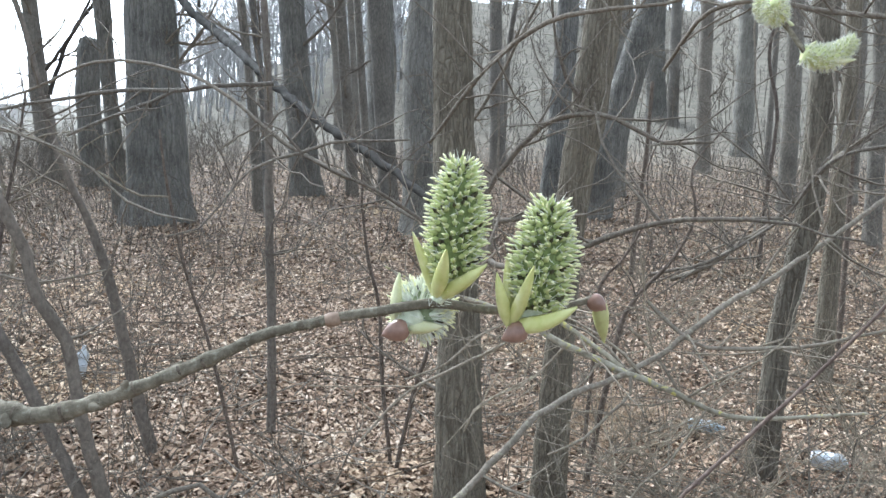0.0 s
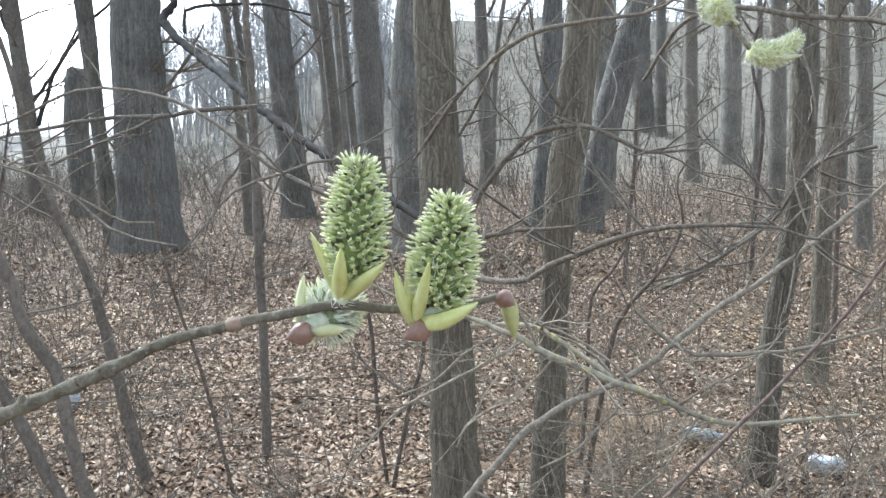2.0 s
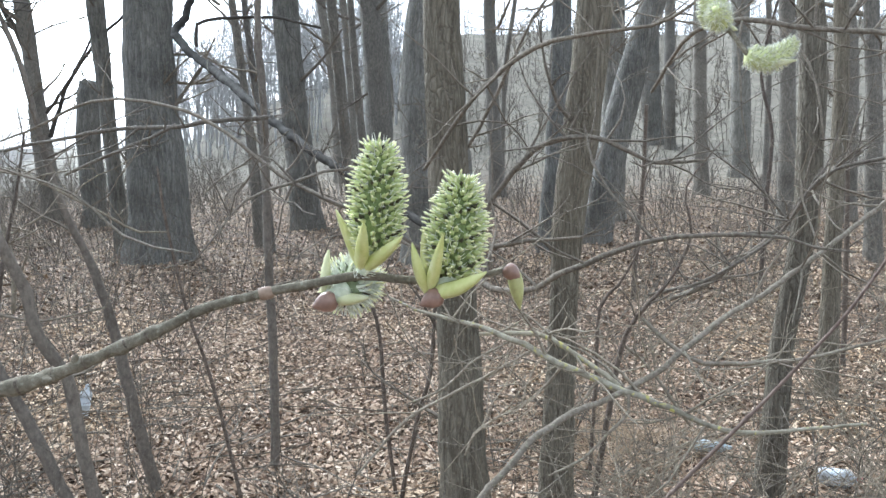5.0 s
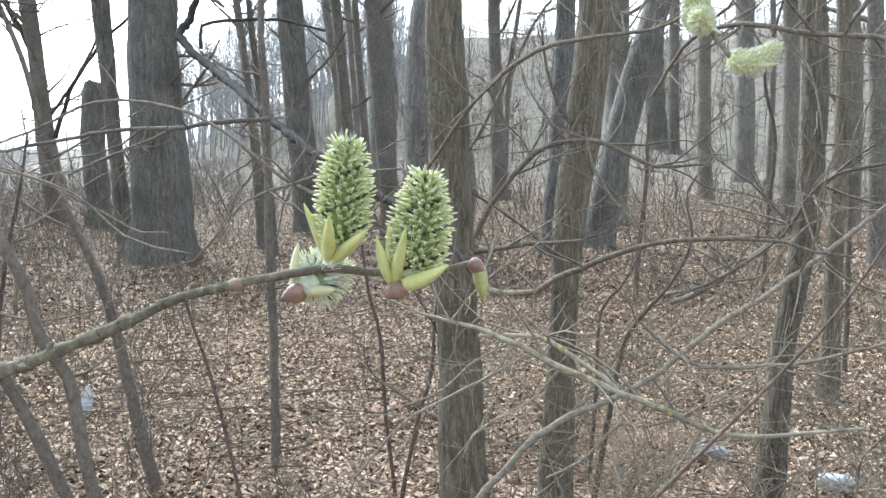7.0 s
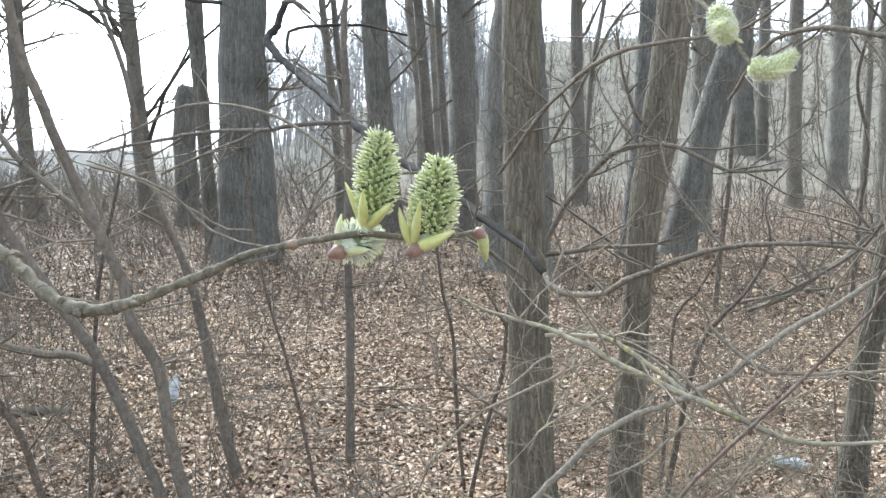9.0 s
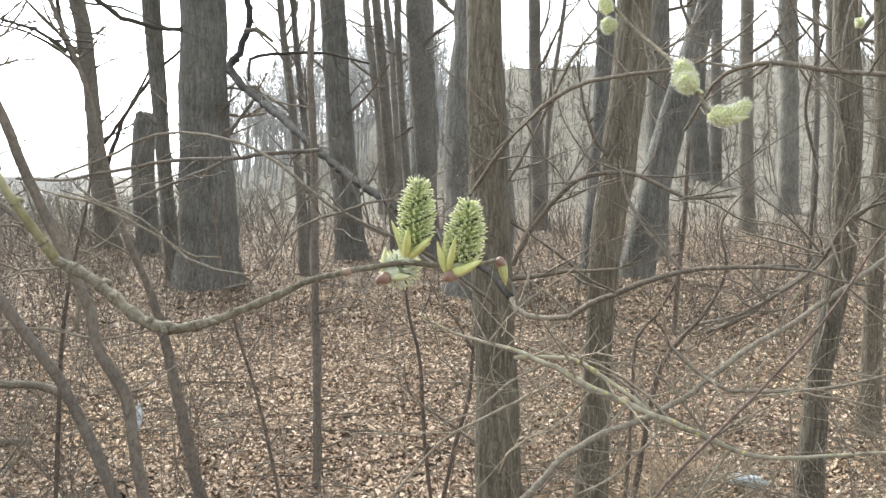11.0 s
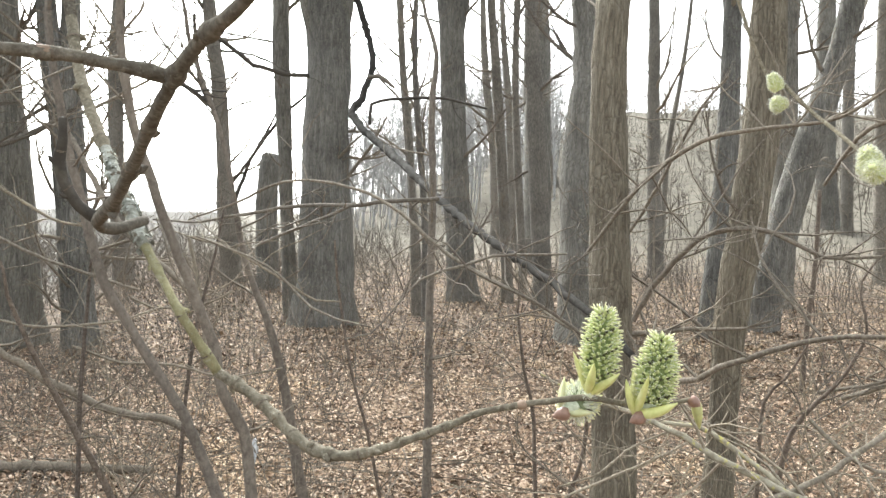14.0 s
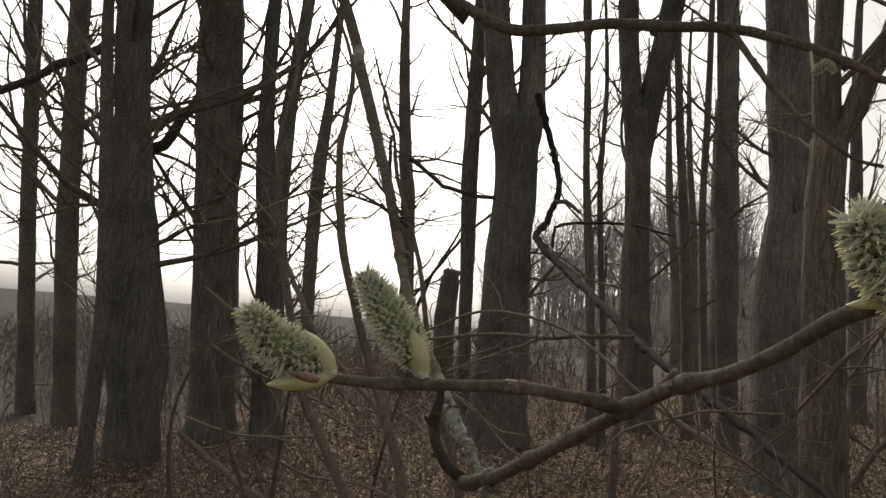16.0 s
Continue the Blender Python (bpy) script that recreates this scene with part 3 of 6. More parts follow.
tree('straight grey trunk deep in the wood', [(-1.777, 23.158, 0, 0.405), (-1.791, 23.157, 3.369, 0.368), (-1.915, 23.147, 6.501, 0.348)], seed=20, limbs=9, height=15, mat=BARK_OLD)
tree('slender pole-like grey trunk in the wood', [(-2.678, 50.525, 0, 0.158), (-3.048, 50.504, 5.56, 0.139), (-3.349, 50.485, 10.339, 0.121)], seed=21, limbs=8, height=15)
tree('thick furrowed trunk rising straight beside a slimmer one', [(-0.061, 10.312, 0, 0.445), (-0.096, 10.311, 1.971, 0.402), (-0.102, 10.335, 3.506, 0.284), (-0.166, 10.335, 4.302, 0.273), (-0.215, 10.334, 5.042, 0.255), (-0.276, 10.333, 5.904, 0.244)], mat=BARK_OLD, sides=22, step=0.15, seed=22, ridge=0.16, height=13, limbs=12, length=2.2, thin=0.22, start=0.45)
near_tree = tree('slim brown-grey ridged trunk close by, forked above', [(0.094, 2.883, 0, 0.087), (0.066, 2.883, 0.893, 0.074), (0.04, 2.884, 1.318, 0.074), (0.019, 2.886, 1.977, 0.063), (0.022, 2.886, 2.171, 0.061), (0.024, 2.886, 2.308, 0.06)], mat=BARK_NEAR, sides=20, step=0.05, seed=23, ridge=0.14, height=6, limbs=8, length=1.2, start=0.45, thin=0.3, mid=4, forks=([(0.018, 2.886, 2.299, 0.046), (0.008, 2.886, 2.567, 0.045), (0.01, 2.886, 2.81, 0.043)], [(0.036, 2.886, 2.285, 0.044), (0.084, 2.884, 2.376, 0.04), (0.139, 2.88, 2.539, 0.038), (0.224, 2.873, 2.748, 0.034)]))
tree('straight slim grey trunk', [(1.582, 23.418, -0, 0.228), (1.416, 23.428, 3.354, 0.177), (1.333, 23.433, 6.506, 0.159)], seed=24, limbs=9, height=13)
tree('slender pole-like grey trunk in the wood', [(1.854, 25.663, 0, 0.08), (1.951, 25.656, 3.526, 0.079), (2.239, 25.633, 5.594, 0.07), (2.406, 25.618, 6.954, 0.061)], seed=25, limbs=9, height=11, length=1.5, sides=8)
right_tree = tree('slim brown trunk rising slightly tilted from the leaves', [(0.433, 2.963, -0, 0.062), (0.461, 2.959, 0.878, 0.052), (0.475, 2.957, 1.205, 0.058), (0.517, 2.951, 1.524, 0.064), (0.547, 2.946, 1.837, 0.065), (0.563, 2.943, 2.144, 0.062)], mat=BARK_NEAR, sides=18, step=0.05, seed=26, ridge=0.12, height=6, limbs=10, length=1.2, start=0.45, thin=0.3)
tree('greyish trunk of a close-grown clump', [(1.549, 11.246, 0, 0.229), (1.593, 11.24, 1.222, 0.18), (1.626, 11.236, 2.763, 0.139), (1.632, 11.235, 3.896, 0.122)], seed=27, mat=BARK_OLD, limbs=8, height=12, ridge=0.14)
tree('leaning grey trunk of a close-grown clump', [(2.27, 12.221, 0, 0.25), (2.5, 12.183, 1.193, 0.225), (2.78, 12.135, 2.439, 0.21), (3.113, 12.074, 3.649, 0.172), (3.22, 12.047, 4.042, 0.163)], seed=28, mat=BARK_OLD, limbs=8, height=12, ridge=0.14)
tree('greyish trunk of a close-grown clump', [(3.342, 15.906, 0, 0.232), (3.306, 15.913, 2.735, 0.218), (3.278, 15.919, 4.868, 0.205)], seed=29, mat=BARK_OLD, limbs=8, height=12, ridge=0.14)
tree('dark upright trunk behind the clump', [(10.02, 38.896, 0, 0.48), (9.738, 38.967, 5.022, 0.45), (9.636, 38.992, 9.686, 0.419)], seed=30, mat=BARK_OLD, limbs=7, height=16)
tree('slim straight trunk far in the wood', [(10.383, 37.439, 0, 0.257), (10.256, 37.473, 5.629, 0.228), (10.21, 37.486, 9.354, 0.226)], seed=31, limbs=8, height=15)
tree('slim straight trunk far in the wood', [(7.376, 23.23, 0, 0.216), (7.236, 23.274, 3.277, 0.19), (7.172, 23.293, 6.376, 0.172)], seed=32, limbs=9, height=13)
tree('straight grey trunk at the foot of the slope', [(10.881, 29.953, 0, 0.386), (10.865, 29.959, 1.14, 0.368), (10.778, 29.99, 4.774, 0.324), (10.636, 30.04, 7.757, 0.322)], seed=33, limbs=9, height=15, mat=BARK_OLD)
tree('thin crooked trunk at the foot of the slope', [(8.769, 22.201, 0, 0.088), (8.764, 22.203, 0.999, 0.083), (8.74, 22.213, 3.918, 0.075), (8.619, 22.259, 6.13, 0.075)], seed=34, limbs=9, height=11)
edge_tree = tree('slim brown trunk among tangled branches', [(1.392, 3.304, 0, 0.058), (1.423, 3.292, 0.693, 0.048), (1.479, 3.269, 1.172, 0.051), (1.482, 3.267, 1.748, 0.053), (1.457, 3.278, 2.2, 0.05)], mat=BARK_NEAR, sides=16, step=0.06, seed=35, ridge=0.1, height=6, limbs=14, length=1.2, start=0.4, thin=0.3, low=6)
tree('slim straight grey trunk', [(5.809, 13.747, 0, 0.142), (5.769, 13.764, 2.072, 0.131), (5.675, 13.802, 4.375, 0.12)], seed=36, limbs=9, height=11, low=4)
tree('slim brown trunk among tangled branches', [(2.275, 4.672, 0, 0.057), (2.271, 4.674, 1.04, 0.046), (2.273, 4.673, 1.851, 0.042), (2.241, 4.688, 2.487, 0.038)], mat=BARK_NEAR, seed=37, limbs=12, height=7, length=1.3, low=5)
tree('grey trunk among tangled branches', [(7.584, 15.27, 0, 0.18), (7.511, 15.306, 2.61, 0.177), (7.401, 15.359, 4.136, 0.175)], seed=38, limbs=9, height=12)
tree('slim grey trunk among tangled branches', [(5.408, 10.137, -0, 0.106), (5.338, 10.174, 1.891, 0.097), (5.248, 10.221, 3.251, 0.089)], seed=39, limbs=9, height=10, low=5)
tree('thick dark trunk at the edge of the field', [(-6.387, 7.975, 0, 0.272), (-6.45, 7.925, 1.18, 0.273), (-6.543, 7.851, 2.543, 0.265), (-6.626, 7.783, 3.935, 0.278), (-6.71, 7.713, 5.355, 0.26)], seed=40, mid=26, mat=BARK_OLD, sides=20, ridge=0.14, limbs=20, height=12, start=0.22, low=4, thin=0.45, length=2.8)
snag_tree = tree('grey dead trunk snapped off at mid height', [(-6.686, 15.675, 0, 0.224), (-6.723, 15.66, 1.729, 0.211), (-6.666, 15.683, 2.565, 0.188)], seed=14, limbs=0, height=2.715, mat=BARK_OLD, mid=0, low=3, length=1.5)
jag = Geo()
for k in range(7):
    a = k * 0.9
    tube(jag, [(-6.666 + 0.11 * math.cos(a), 15.683 + 0.11 * math.sin(a), 2.465, 0.07), (-6.666 + 0.13 * math.cos(a), 15.683 + 0.13 * math.sin(a), 2.7 + 0.03 * (k % 3), 0.04)], 5)
part('broken_top', jag, BARK_OLD, snag_tree, 'blunt splintered top')
tree('dark trunk parting into two close stems', [(-5.634, 8.011, 0, 0.179), (-5.69, 7.973, 0.98, 0.172), (-5.735, 7.941, 2.04, 0.167), (-5.803, 7.893, 3.116, 0.182)], mid=14, seed=41, mat=BARK_OLD, sides=16, ridge=0.12, limbs=8, height=11, thin=0.25, forks=([(-5.87, 7.853, 2.971, 0.121), (-5.949, 7.796, 4.06, 0.095), (-5.971, 7.779, 5.321, 0.082)], [(-5.743, 7.945, 2.99, 0.115), (-5.724, 7.958, 4.1, 0.089), (-5.645, 8.013, 5.39, 0.076)]))
tree('slender grey trunk at the edge of the field', [(-10.418, 16.415, 0, 0.216), (-10.518, 16.352, 1.515, 0.159), (-10.572, 16.318, 3.385, 0.161), (-10.56, 16.325, 5.159, 0.162), (-10.48, 16.376, 7.114, 0.102), (-10.433, 16.406, 8.96, 0.076)], seed=42, mid=26, limbs=10, height=11, low=4)
field_tree = tree('thick dark trunk at the edge of the wood', [(-6.186, 6.476, -0.14, 0.264), (-6.214, 6.45, 0.827, 0.301), (-6.287, 6.381, 1.631, 0.285), (-6.359, 6.312, 2.325, 0.239), (-6.452, 6.219, 3.497, 0.182), (-6.522, 6.148, 4.694, 0.178)], seed=43, mid=26, mat=BARK_OLD, sides=18, ridge=0.12, limbs=22, height=11, start=0.22, low=5, thin=0.5, length=2.8)
tree('dark slim trunk at the edge of the wood', [(-8.106, 7.385, -0.061, 0.137), (-8.255, 7.222, 2.121, 0.131), (-8.329, 7.139, 3.8, 0.126), (-8.386, 7.074, 5.23, 0.12)], seed=44, mid=26, limbs=12, height=10, start=0.25, low=4)
tree('dark slim trunk at the edge of the wood', [(-9.159, 7.708, -0.075, 0.11), (-9.304, 7.537, 2.116, 0.104), (-9.408, 7.41, 3.903, 0.097), (-9.485, 7.314, 5.419, 0.09)], seed=45, mid=26, limbs=12, height=10, start=0.2, low=4)
tree('thin tilted trunk at the edge of the wood', [(-5.785, 5.472, 0, 0.074), (-5.783, 5.473, 0.341, 0.07), (-5.776, 5.481, 1.397, 0.066), (-5.858, 5.396, 2.727, 0.062), (-5.963, 5.284, 4.292, 0.052)], seed=46, mid=26, limbs=10, height=8, start=0.2, low=4)
tree('slender pole-like grey trunk in the wood', [(-3.468, 15.51, 0, 0.102), (-3.5, 15.502, 0.591, 0.097), (-3.684, 15.461, 2.632, 0.076), (-3.88, 15.414, 4.844, 0.067), (-4.049, 15.372, 8.293, 0.062)], seed=50, limbs=12, height=11, length=1.4, low=5, sides=9)
tree('slender pole-like grey trunk in the wood', [(-1.629, 14.794, 0, 0.114), (-1.672, 14.789, 0.913, 0.108), (-1.887, 14.764, 3.688, 0.091), (-2.076, 14.74, 5.746, 0.072), (-2.231, 14.718, 7.873, 0.062)], seed=51, limbs=12, height=11, length=1.4, low=5, sides=9)
tree('slender pole-like grey trunk in the wood', [(-1.533, 16.812, 0, 0.093), (-1.564, 16.809, 0.748, 0.089), (-1.784, 16.788, 3.986, 0.074), (-1.795, 16.787, 6.307, 0.069), (-1.828, 16.784, 8.691, 0.058)], seed=52, limbs=12, height=11, length=1.4, low=5, sides=9)
tree('slender pole-like grey trunk in the wood', [(-0.917, 13.849, 0, 0.171), (-0.953, 13.847, 0.84, 0.163), (-1.147, 13.833, 3.574, 0.157), (-1.267, 13.823, 5.472, 0.075), (-1.381, 13.813, 7.43, 0.067)], seed=53, limbs=12, height=11, length=1.4, low=5, sides=9)
sapling('curved grey-brown sapling stem growing out of the leaves', [(-1.199, 2.702, 0, 0.0244), (-1.267, 2.671, 0.235, 0.0222), (-1.338, 2.636, 0.463, 0.0207), (-1.405, 2.601, 0.684, 0.0200), (-1.478, 2.56, 0.857, 0.0185), (-1.601, 2.485, 1.107, 0.0175), (-1.679, 2.433, 1.285, 0.0165), (-1.735, 2.393, 1.55, 0.0155), (-1.785, 2.356, 1.856, 0.0145)], mat=BARK_SAPLING, seed=61, twigs=9)
sapling('curved grey-brown sapling stem growing out of the leaves', [(-1.127, 2.697, 0, 0.0259), (-1.186, 2.671, 0.266, 0.0237), (-1.221, 2.655, 0.511, 0.0215), (-1.246, 2.644, 0.728, 0.0215), (-1.315, 2.61, 0.878, 0.0200), (-1.339, 2.598, 1.023, 0.0185), (-1.403, 2.563, 1.227, 0.018), (-1.494, 2.511, 1.5, 0.017), (-1.564, 2.468, 1.741, 0.0165), (-1.59, 2.452, 1.868, 0.016)], mat=BARK_SAPLING, seed=62, twigs=9)
sapling('curved grey-brown sapling stem growing out of the leaves', [(-1.257, 3.415, 0, 0.0289), (-1.326, 3.39, 0.378, 0.0266), (-1.382, 3.368, 0.744, 0.0222), (-1.436, 3.346, 0.976, 0.0185), (-1.469, 3.332, 1.077, 0.0163), (-1.545, 3.299, 1.302, 0.0141), (-1.595, 3.275, 1.593, 0.0126), (-1.628, 3.26, 1.782, 0.0111), (-1.662, 3.243, 1.922, 0.0104), (-1.763, 3.191, 2.237, 0.0096)], mat=BARK_SAPLING, seed=63, twigs=8)
sapling('straight thin brown sapling in the leaf litter', [(-0.789, 3.694, 0, 0.023), (-0.778, 3.696, 0.511, 0.021), (-0.785, 3.695, 1.042, 0.019), (-0.78, 3.696, 1.55, 0.018), (-0.794, 3.693, 2.037, 0.015)], mat=BARK_SAPLING, seed=64, twigs=10, twig_length=0.4)
sapling('thin dark whip-like shoot standing in the leaf litter', [(-0.83, 3.229, 0, 0.009), (-0.888, 3.213, 0.349, 0.008), (-0.942, 3.197, 0.616, 0.007), (-1.006, 3.177, 0.854, 0.007), (-1.062, 3.158, 1.196, 0.006), (-1.083, 3.151, 1.417, 0.004)], mat=BARK_SHOOT, seed=70, twigs=5, twig_length=0.35, top=1.5, sides=6)
sapling('thin dark whip-like shoot standing in the leaf litter', [(-0.197, 3.335, -0, 0.0090), (-0.233, 3.332, 0.354, 0.0090), (-0.252, 3.331, 0.698, 0.0083), (-0.296, 3.327, 0.892, 0.0067), (-0.326, 3.324, 1.129, 0.0053)], mat=BARK_SHOOT, seed=71, twigs=5, twig_length=0.35, top=1.5, sides=6)
sapling('thin dark whip-like shoot standing in the leaf litter', [(-0.17, 3.278, 0, 0.0090), (-0.099, 3.282, 0.346, 0.0090), (-0.038, 3.283, 0.564, 0.0090), (-0.02, 3.284, 0.803, 0.0067), (0.023, 3.284, 1.085, 0.0053)], mat=BARK_SHOOT, seed=72, twigs=5, twig_length=0.35, top=1.5, sides=6)
sapling('thin dark whip-like shoot standing in the leaf litter', [(-2.014, 2.492, -0, 0.0180), (-2.061, 2.453, 0.304, 0.0173), (-2.097, 2.423, 0.486, 0.0158), (-2.124, 2.399, 0.661, 0.0120)], mat=BARK_SHOOT, seed=73, twigs=5, twig_length=0.35, top=1.5, sides=6)
sapling('thin dark whip-like shoot standing in the leaf litter', [(-1.642, 2.637, -0, 0.013), (-1.698, 2.601, 0.285, 0.014), (-1.735, 2.577, 0.469, 0.014), (-1.823, 2.515, 0.696, 0.012), (-1.899, 2.459, 0.892, 0.011), (-1.957, 2.414, 1.06, 0.009), (-2.005, 2.374, 1.22, 0.007)], mat=BARK_SHOOT, seed=74, twigs=5, twig_length=0.35, top=1.5, sides=6)
sapling('thin dark whip-like shoot standing in the leaf litter', [(-1.912, 2.617, 0, 0.01), (-1.904, 2.623, 0.416, 0.009), (-1.895, 2.629, 0.861, 0.009), (-1.872, 2.646, 1.289, 0.006)], mat=BARK_SHOOT, seed=75, twigs=5, twig_length=0.35, top=1.5, sides=6)
sapling('thin dark whip-like shoot standing in the leaf litter', [(-1.57, 2.706, 0, 0.01), (-1.541, 2.723, 0.53, 0.009), (-1.507, 2.742, 0.994, 0.008), (-1.436, 2.78, 1.358, 0.005), (-1.405, 2.796, 1.548, 0.004)], mat=BARK_SHOOT, seed=76, twigs=5, twig_length=0.35, top=1.5, sides=6)
sapling('thin dark whip-like shoot standing in the leaf litter', [(0.629, 3.217, 0, 0.0142), (0.679, 3.207, 0.344, 0.0128), (0.749, 3.192, 0.726, 0.0105), (0.913, 3.151, 0.962, 0.0075)], mat=BARK_SHOOT, seed=77, twigs=5, twig_length=0.35, top=1.5, sides=6)
sapling('thin dark whip-like shoot standing in the leaf litter', [(0.671, 3.531, 0, 0.0097), (0.692, 3.527, 0.4, 0.0090), (0.707, 3.525, 0.767, 0.0075), (0.784, 3.51, 0.872, 0.0060)], mat=BARK_SHOOT, seed=78, twigs=5, twig_length=0.35, top=1.5, sides=6)
sapling('thin dark whip-like shoot standing in the leaf litter', [(2.704, 5.346, 0, 0.02), (2.699, 5.349, 0.36, 0.019), (2.676, 5.36, 1.227, 0.015), (2.632, 5.382, 1.886, 0.013)], mat=BARK_SHOOT, seed=79, twigs=5, twig_length=0.35, top=1.5, sides=6)
sapling('thin dark whip-like shoot standing in the leaf litter', [(1.82, 7.647, 0, 0.025), (1.848, 7.64, 0.606, 0.024), (1.89, 7.63, 1.143, 0.021), (1.904, 7.627, 1.829, 0.018)], mat=BARK_SHOOT, seed=80, twigs=5, twig_length=0.35, top=1.5, sides=6)
sapling('thin dark whip-like shoot standing in the leaf litter', [(3.265, 8.247, 0, 0.024), (3.285, 8.24, 0.822, 0.023), (3.314, 8.228, 1.562, 0.02), (3.201, 8.272, 2.184, 0.017), (3.327, 8.223, 2.896, 0.014)], mat=BARK_SHOOT, seed=81, twigs=5, twig_length=0.35, top=1.5, sides=6)
branch('side_branch', [(-2.9419, 10.0671, 2.6887, 0.0212), (-2.9268, 10.0907, 2.956, 0.0212), (-2.6442, 10.1094, 3.0243, 0.0212), (-1.9692, 9.9373, 3.0033, 0.0173), (-1.3874, 9.7494, 2.8472, 0.0136)], BARK_LIMB, big_tree, seed=170, twigs=5, twig_length=0.6, step=0.12)
branch('side_branch', [(-5.0103, 9.8693, 3.82, 0.0312), (-4.8294, 10.066, 3.6744, 0.0318), (-4.6375, 10.2619, 3.514, 0.0324), (-4.2876, 10.4717, 3.4325, 0.0294), (-3.995, 10.787, 3.4391, 0.0302)], BARK_LIMB, big_tree, seed=171, twigs=6, twig_length=0.7, step=0.12)
branch('side_branch', [(-2.0033, 3.1304, 2.1427, 0.0046), (-1.9121, 3.1326, 2.1193, 0.0057), (-1.7704, 3.0852, 2.0775, 0.0068), (-1.6919, 3.0849, 2.0321, 0.0079), (-1.6404, 3.0837, 1.9913, 0.009)], BARK_LIMB, big_tree, seed=172, twigs=8, twig_length=0.35, step=0.12)
branch('side_branch', [(-7.2325, 15.1495, 2.1333, 0.0322), (-6.602, 14.7199, 2.6478, 0.0312), (-5.877, 14.307, 3.3058, 0.0301), (-5.0903, 13.8802, 3.7702, 0.0194)], BARK_LIMB, big_tree, seed=173, twigs=5, twig_length=0.8, step=0.12)
branch('limb_end', [(0.1107, 2.3353, 1.1241, 0.0103), (0.1485, 2.2338, 1.0921, 0.0091), (0.2467, 2.1386, 1.1017, 0.0081), (0.3365, 1.9987, 1.1798, 0.0076), (0.5086, 1.8632, 1.2664, 0.0059), (0.6252, 1.7997, 1.2839, 0.0051), (0.7473, 1.7756, 1.2901, 0.0045)], BARK_TWIG, big_tree, sides=9, step=0.04, seed=85, twigs=6, twig_length=0.3)
branch('limb', [(-3.2919, 10.0868, 4.7199, 0.0528), (-3.0857, 9.896, 4.2419, 0.044), (-2.8429, 9.6185, 3.6958, 0.0389), (-2.6968, 9.283, 3.3119, 0.0373), (-2.6553, 8.7984, 2.8749, 0.0386), (-2.6197, 8.296, 2.5892, 0.0396), (-2.0158, 7.2529, 2.1859, 0.0359), (-1.3749, 5.6474, 1.8704, 0.0281), (-0.7339, 4.2397, 1.5188, 0.0219), (-0.2891, 3.3391, 1.3253, 0.0175), (-0.0788, 2.8385, 1.2341, 0.0141), (0.0432, 2.538, 1.1808, 0.012), (0.1107, 2.3353, 1.1241, 0.0103)], BARK_DARK, big_tree, sides=10, step=0.06, label='long drooping limb bent upward at its end', seed=81)
branch('spur', [(-2.3479, 7.9412, 2.9281, 0.0233), (-2.1628, 7.8054, 2.8964, 0.0227), (-2.0302, 7.764, 2.7895, 0.014)], BARK_TWIG, big_tree, seed=82)
branch('broken_tip', [(0.662, 1.7916, 1.2873, 0.0053), (0.7657, 1.7556, 1.2816, 0.0039), (0.8221, 1.7364, 1.2616, 0.0032), (0.9073, 1.7294, 1.2519, 0.0026)], BARK_TWIG, big_tree, seed=83, twigs=3, twig_length=0.15)
branch('side_branch', [(-1.4989, 2.6958, 1.4937, 0.003), (-1.2719, 2.6111, 1.558, 0.0044), (-1.0572, 2.5268, 1.6326, 0.0047), (-0.8193, 2.436, 1.6188, 0.005), (-0.6315, 2.3383, 1.5523, 0.0052), (-0.4231, 2.2352, 1.4111, 0.0058), (-0.2457, 2.1359, 1.3308, 0.0064)], BARK_TWIG, big_tree, seed=90, twigs=8, twig_length=0.3)
branch('side_branch', [(-1.9261, 3.178, 1.4857, 0.0047), (-1.6862, 3.088, 1.48, 0.0057), (-1.4571, 3.0005, 1.5099, 0.0066), (-1.1533, 2.9176, 1.5545, 0.0075), (-0.9078, 2.8287, 1.5592, 0.0078), (-0.7161, 2.7387, 1.5798, 0.008), (-0.5859, 2.846, 1.5899, 0.0083)], BARK_TWIG, big_tree, seed=91, twigs=8, twig_length=0.35)
branch('side_branch', [(-1.2344, 2.7001, 1.4036, 0.006), (-1.0967, 2.7623, 1.4701, 0.0061), (-0.9909, 2.8218, 1.5226, 0.0062), (-0.8974, 2.8299, 1.5674, 0.0062)], BARK_TWIG, big_tree, seed=92, twigs=3, twig_length=0.3)
branch('side_branch', [(-1.0058, 1.8112, 1.4614, 0.0021), (-0.8925, 1.7638, 1.4346, 0.0027), (-0.764, 1.7161, 1.396, 0.0026), (-0.6412, 1.6639, 1.3084, 0.0032), (-0.561, 1.6159, 1.2918, 0.0025), (-0.4722, 1.5691, 1.2848, 0.0018)], BARK_TWIG, big_tree, seed=93, twigs=6, twig_length=0.25)
branch('side_branch', [(-0.5342, 1.5815, 1.2536, 0.0014), (-0.4885, 1.6331, 1.2623, 0.002), (-0.4422, 1.6406, 1.3126, 0.0023), (-0.3964, 1.7013, 1.3797, 0.0029), (-0.2996, 1.7263, 1.4149, 0.0036), (-0.2383, 1.7597, 1.4367, 0.0036), (-0.1458, 1.8102, 1.4401, 0.0031), (-0.0735, 1.8606, 1.4415, 0.0026)], BARK_TWIG, big_tree, seed=94, twigs=8, twig_length=0.25)
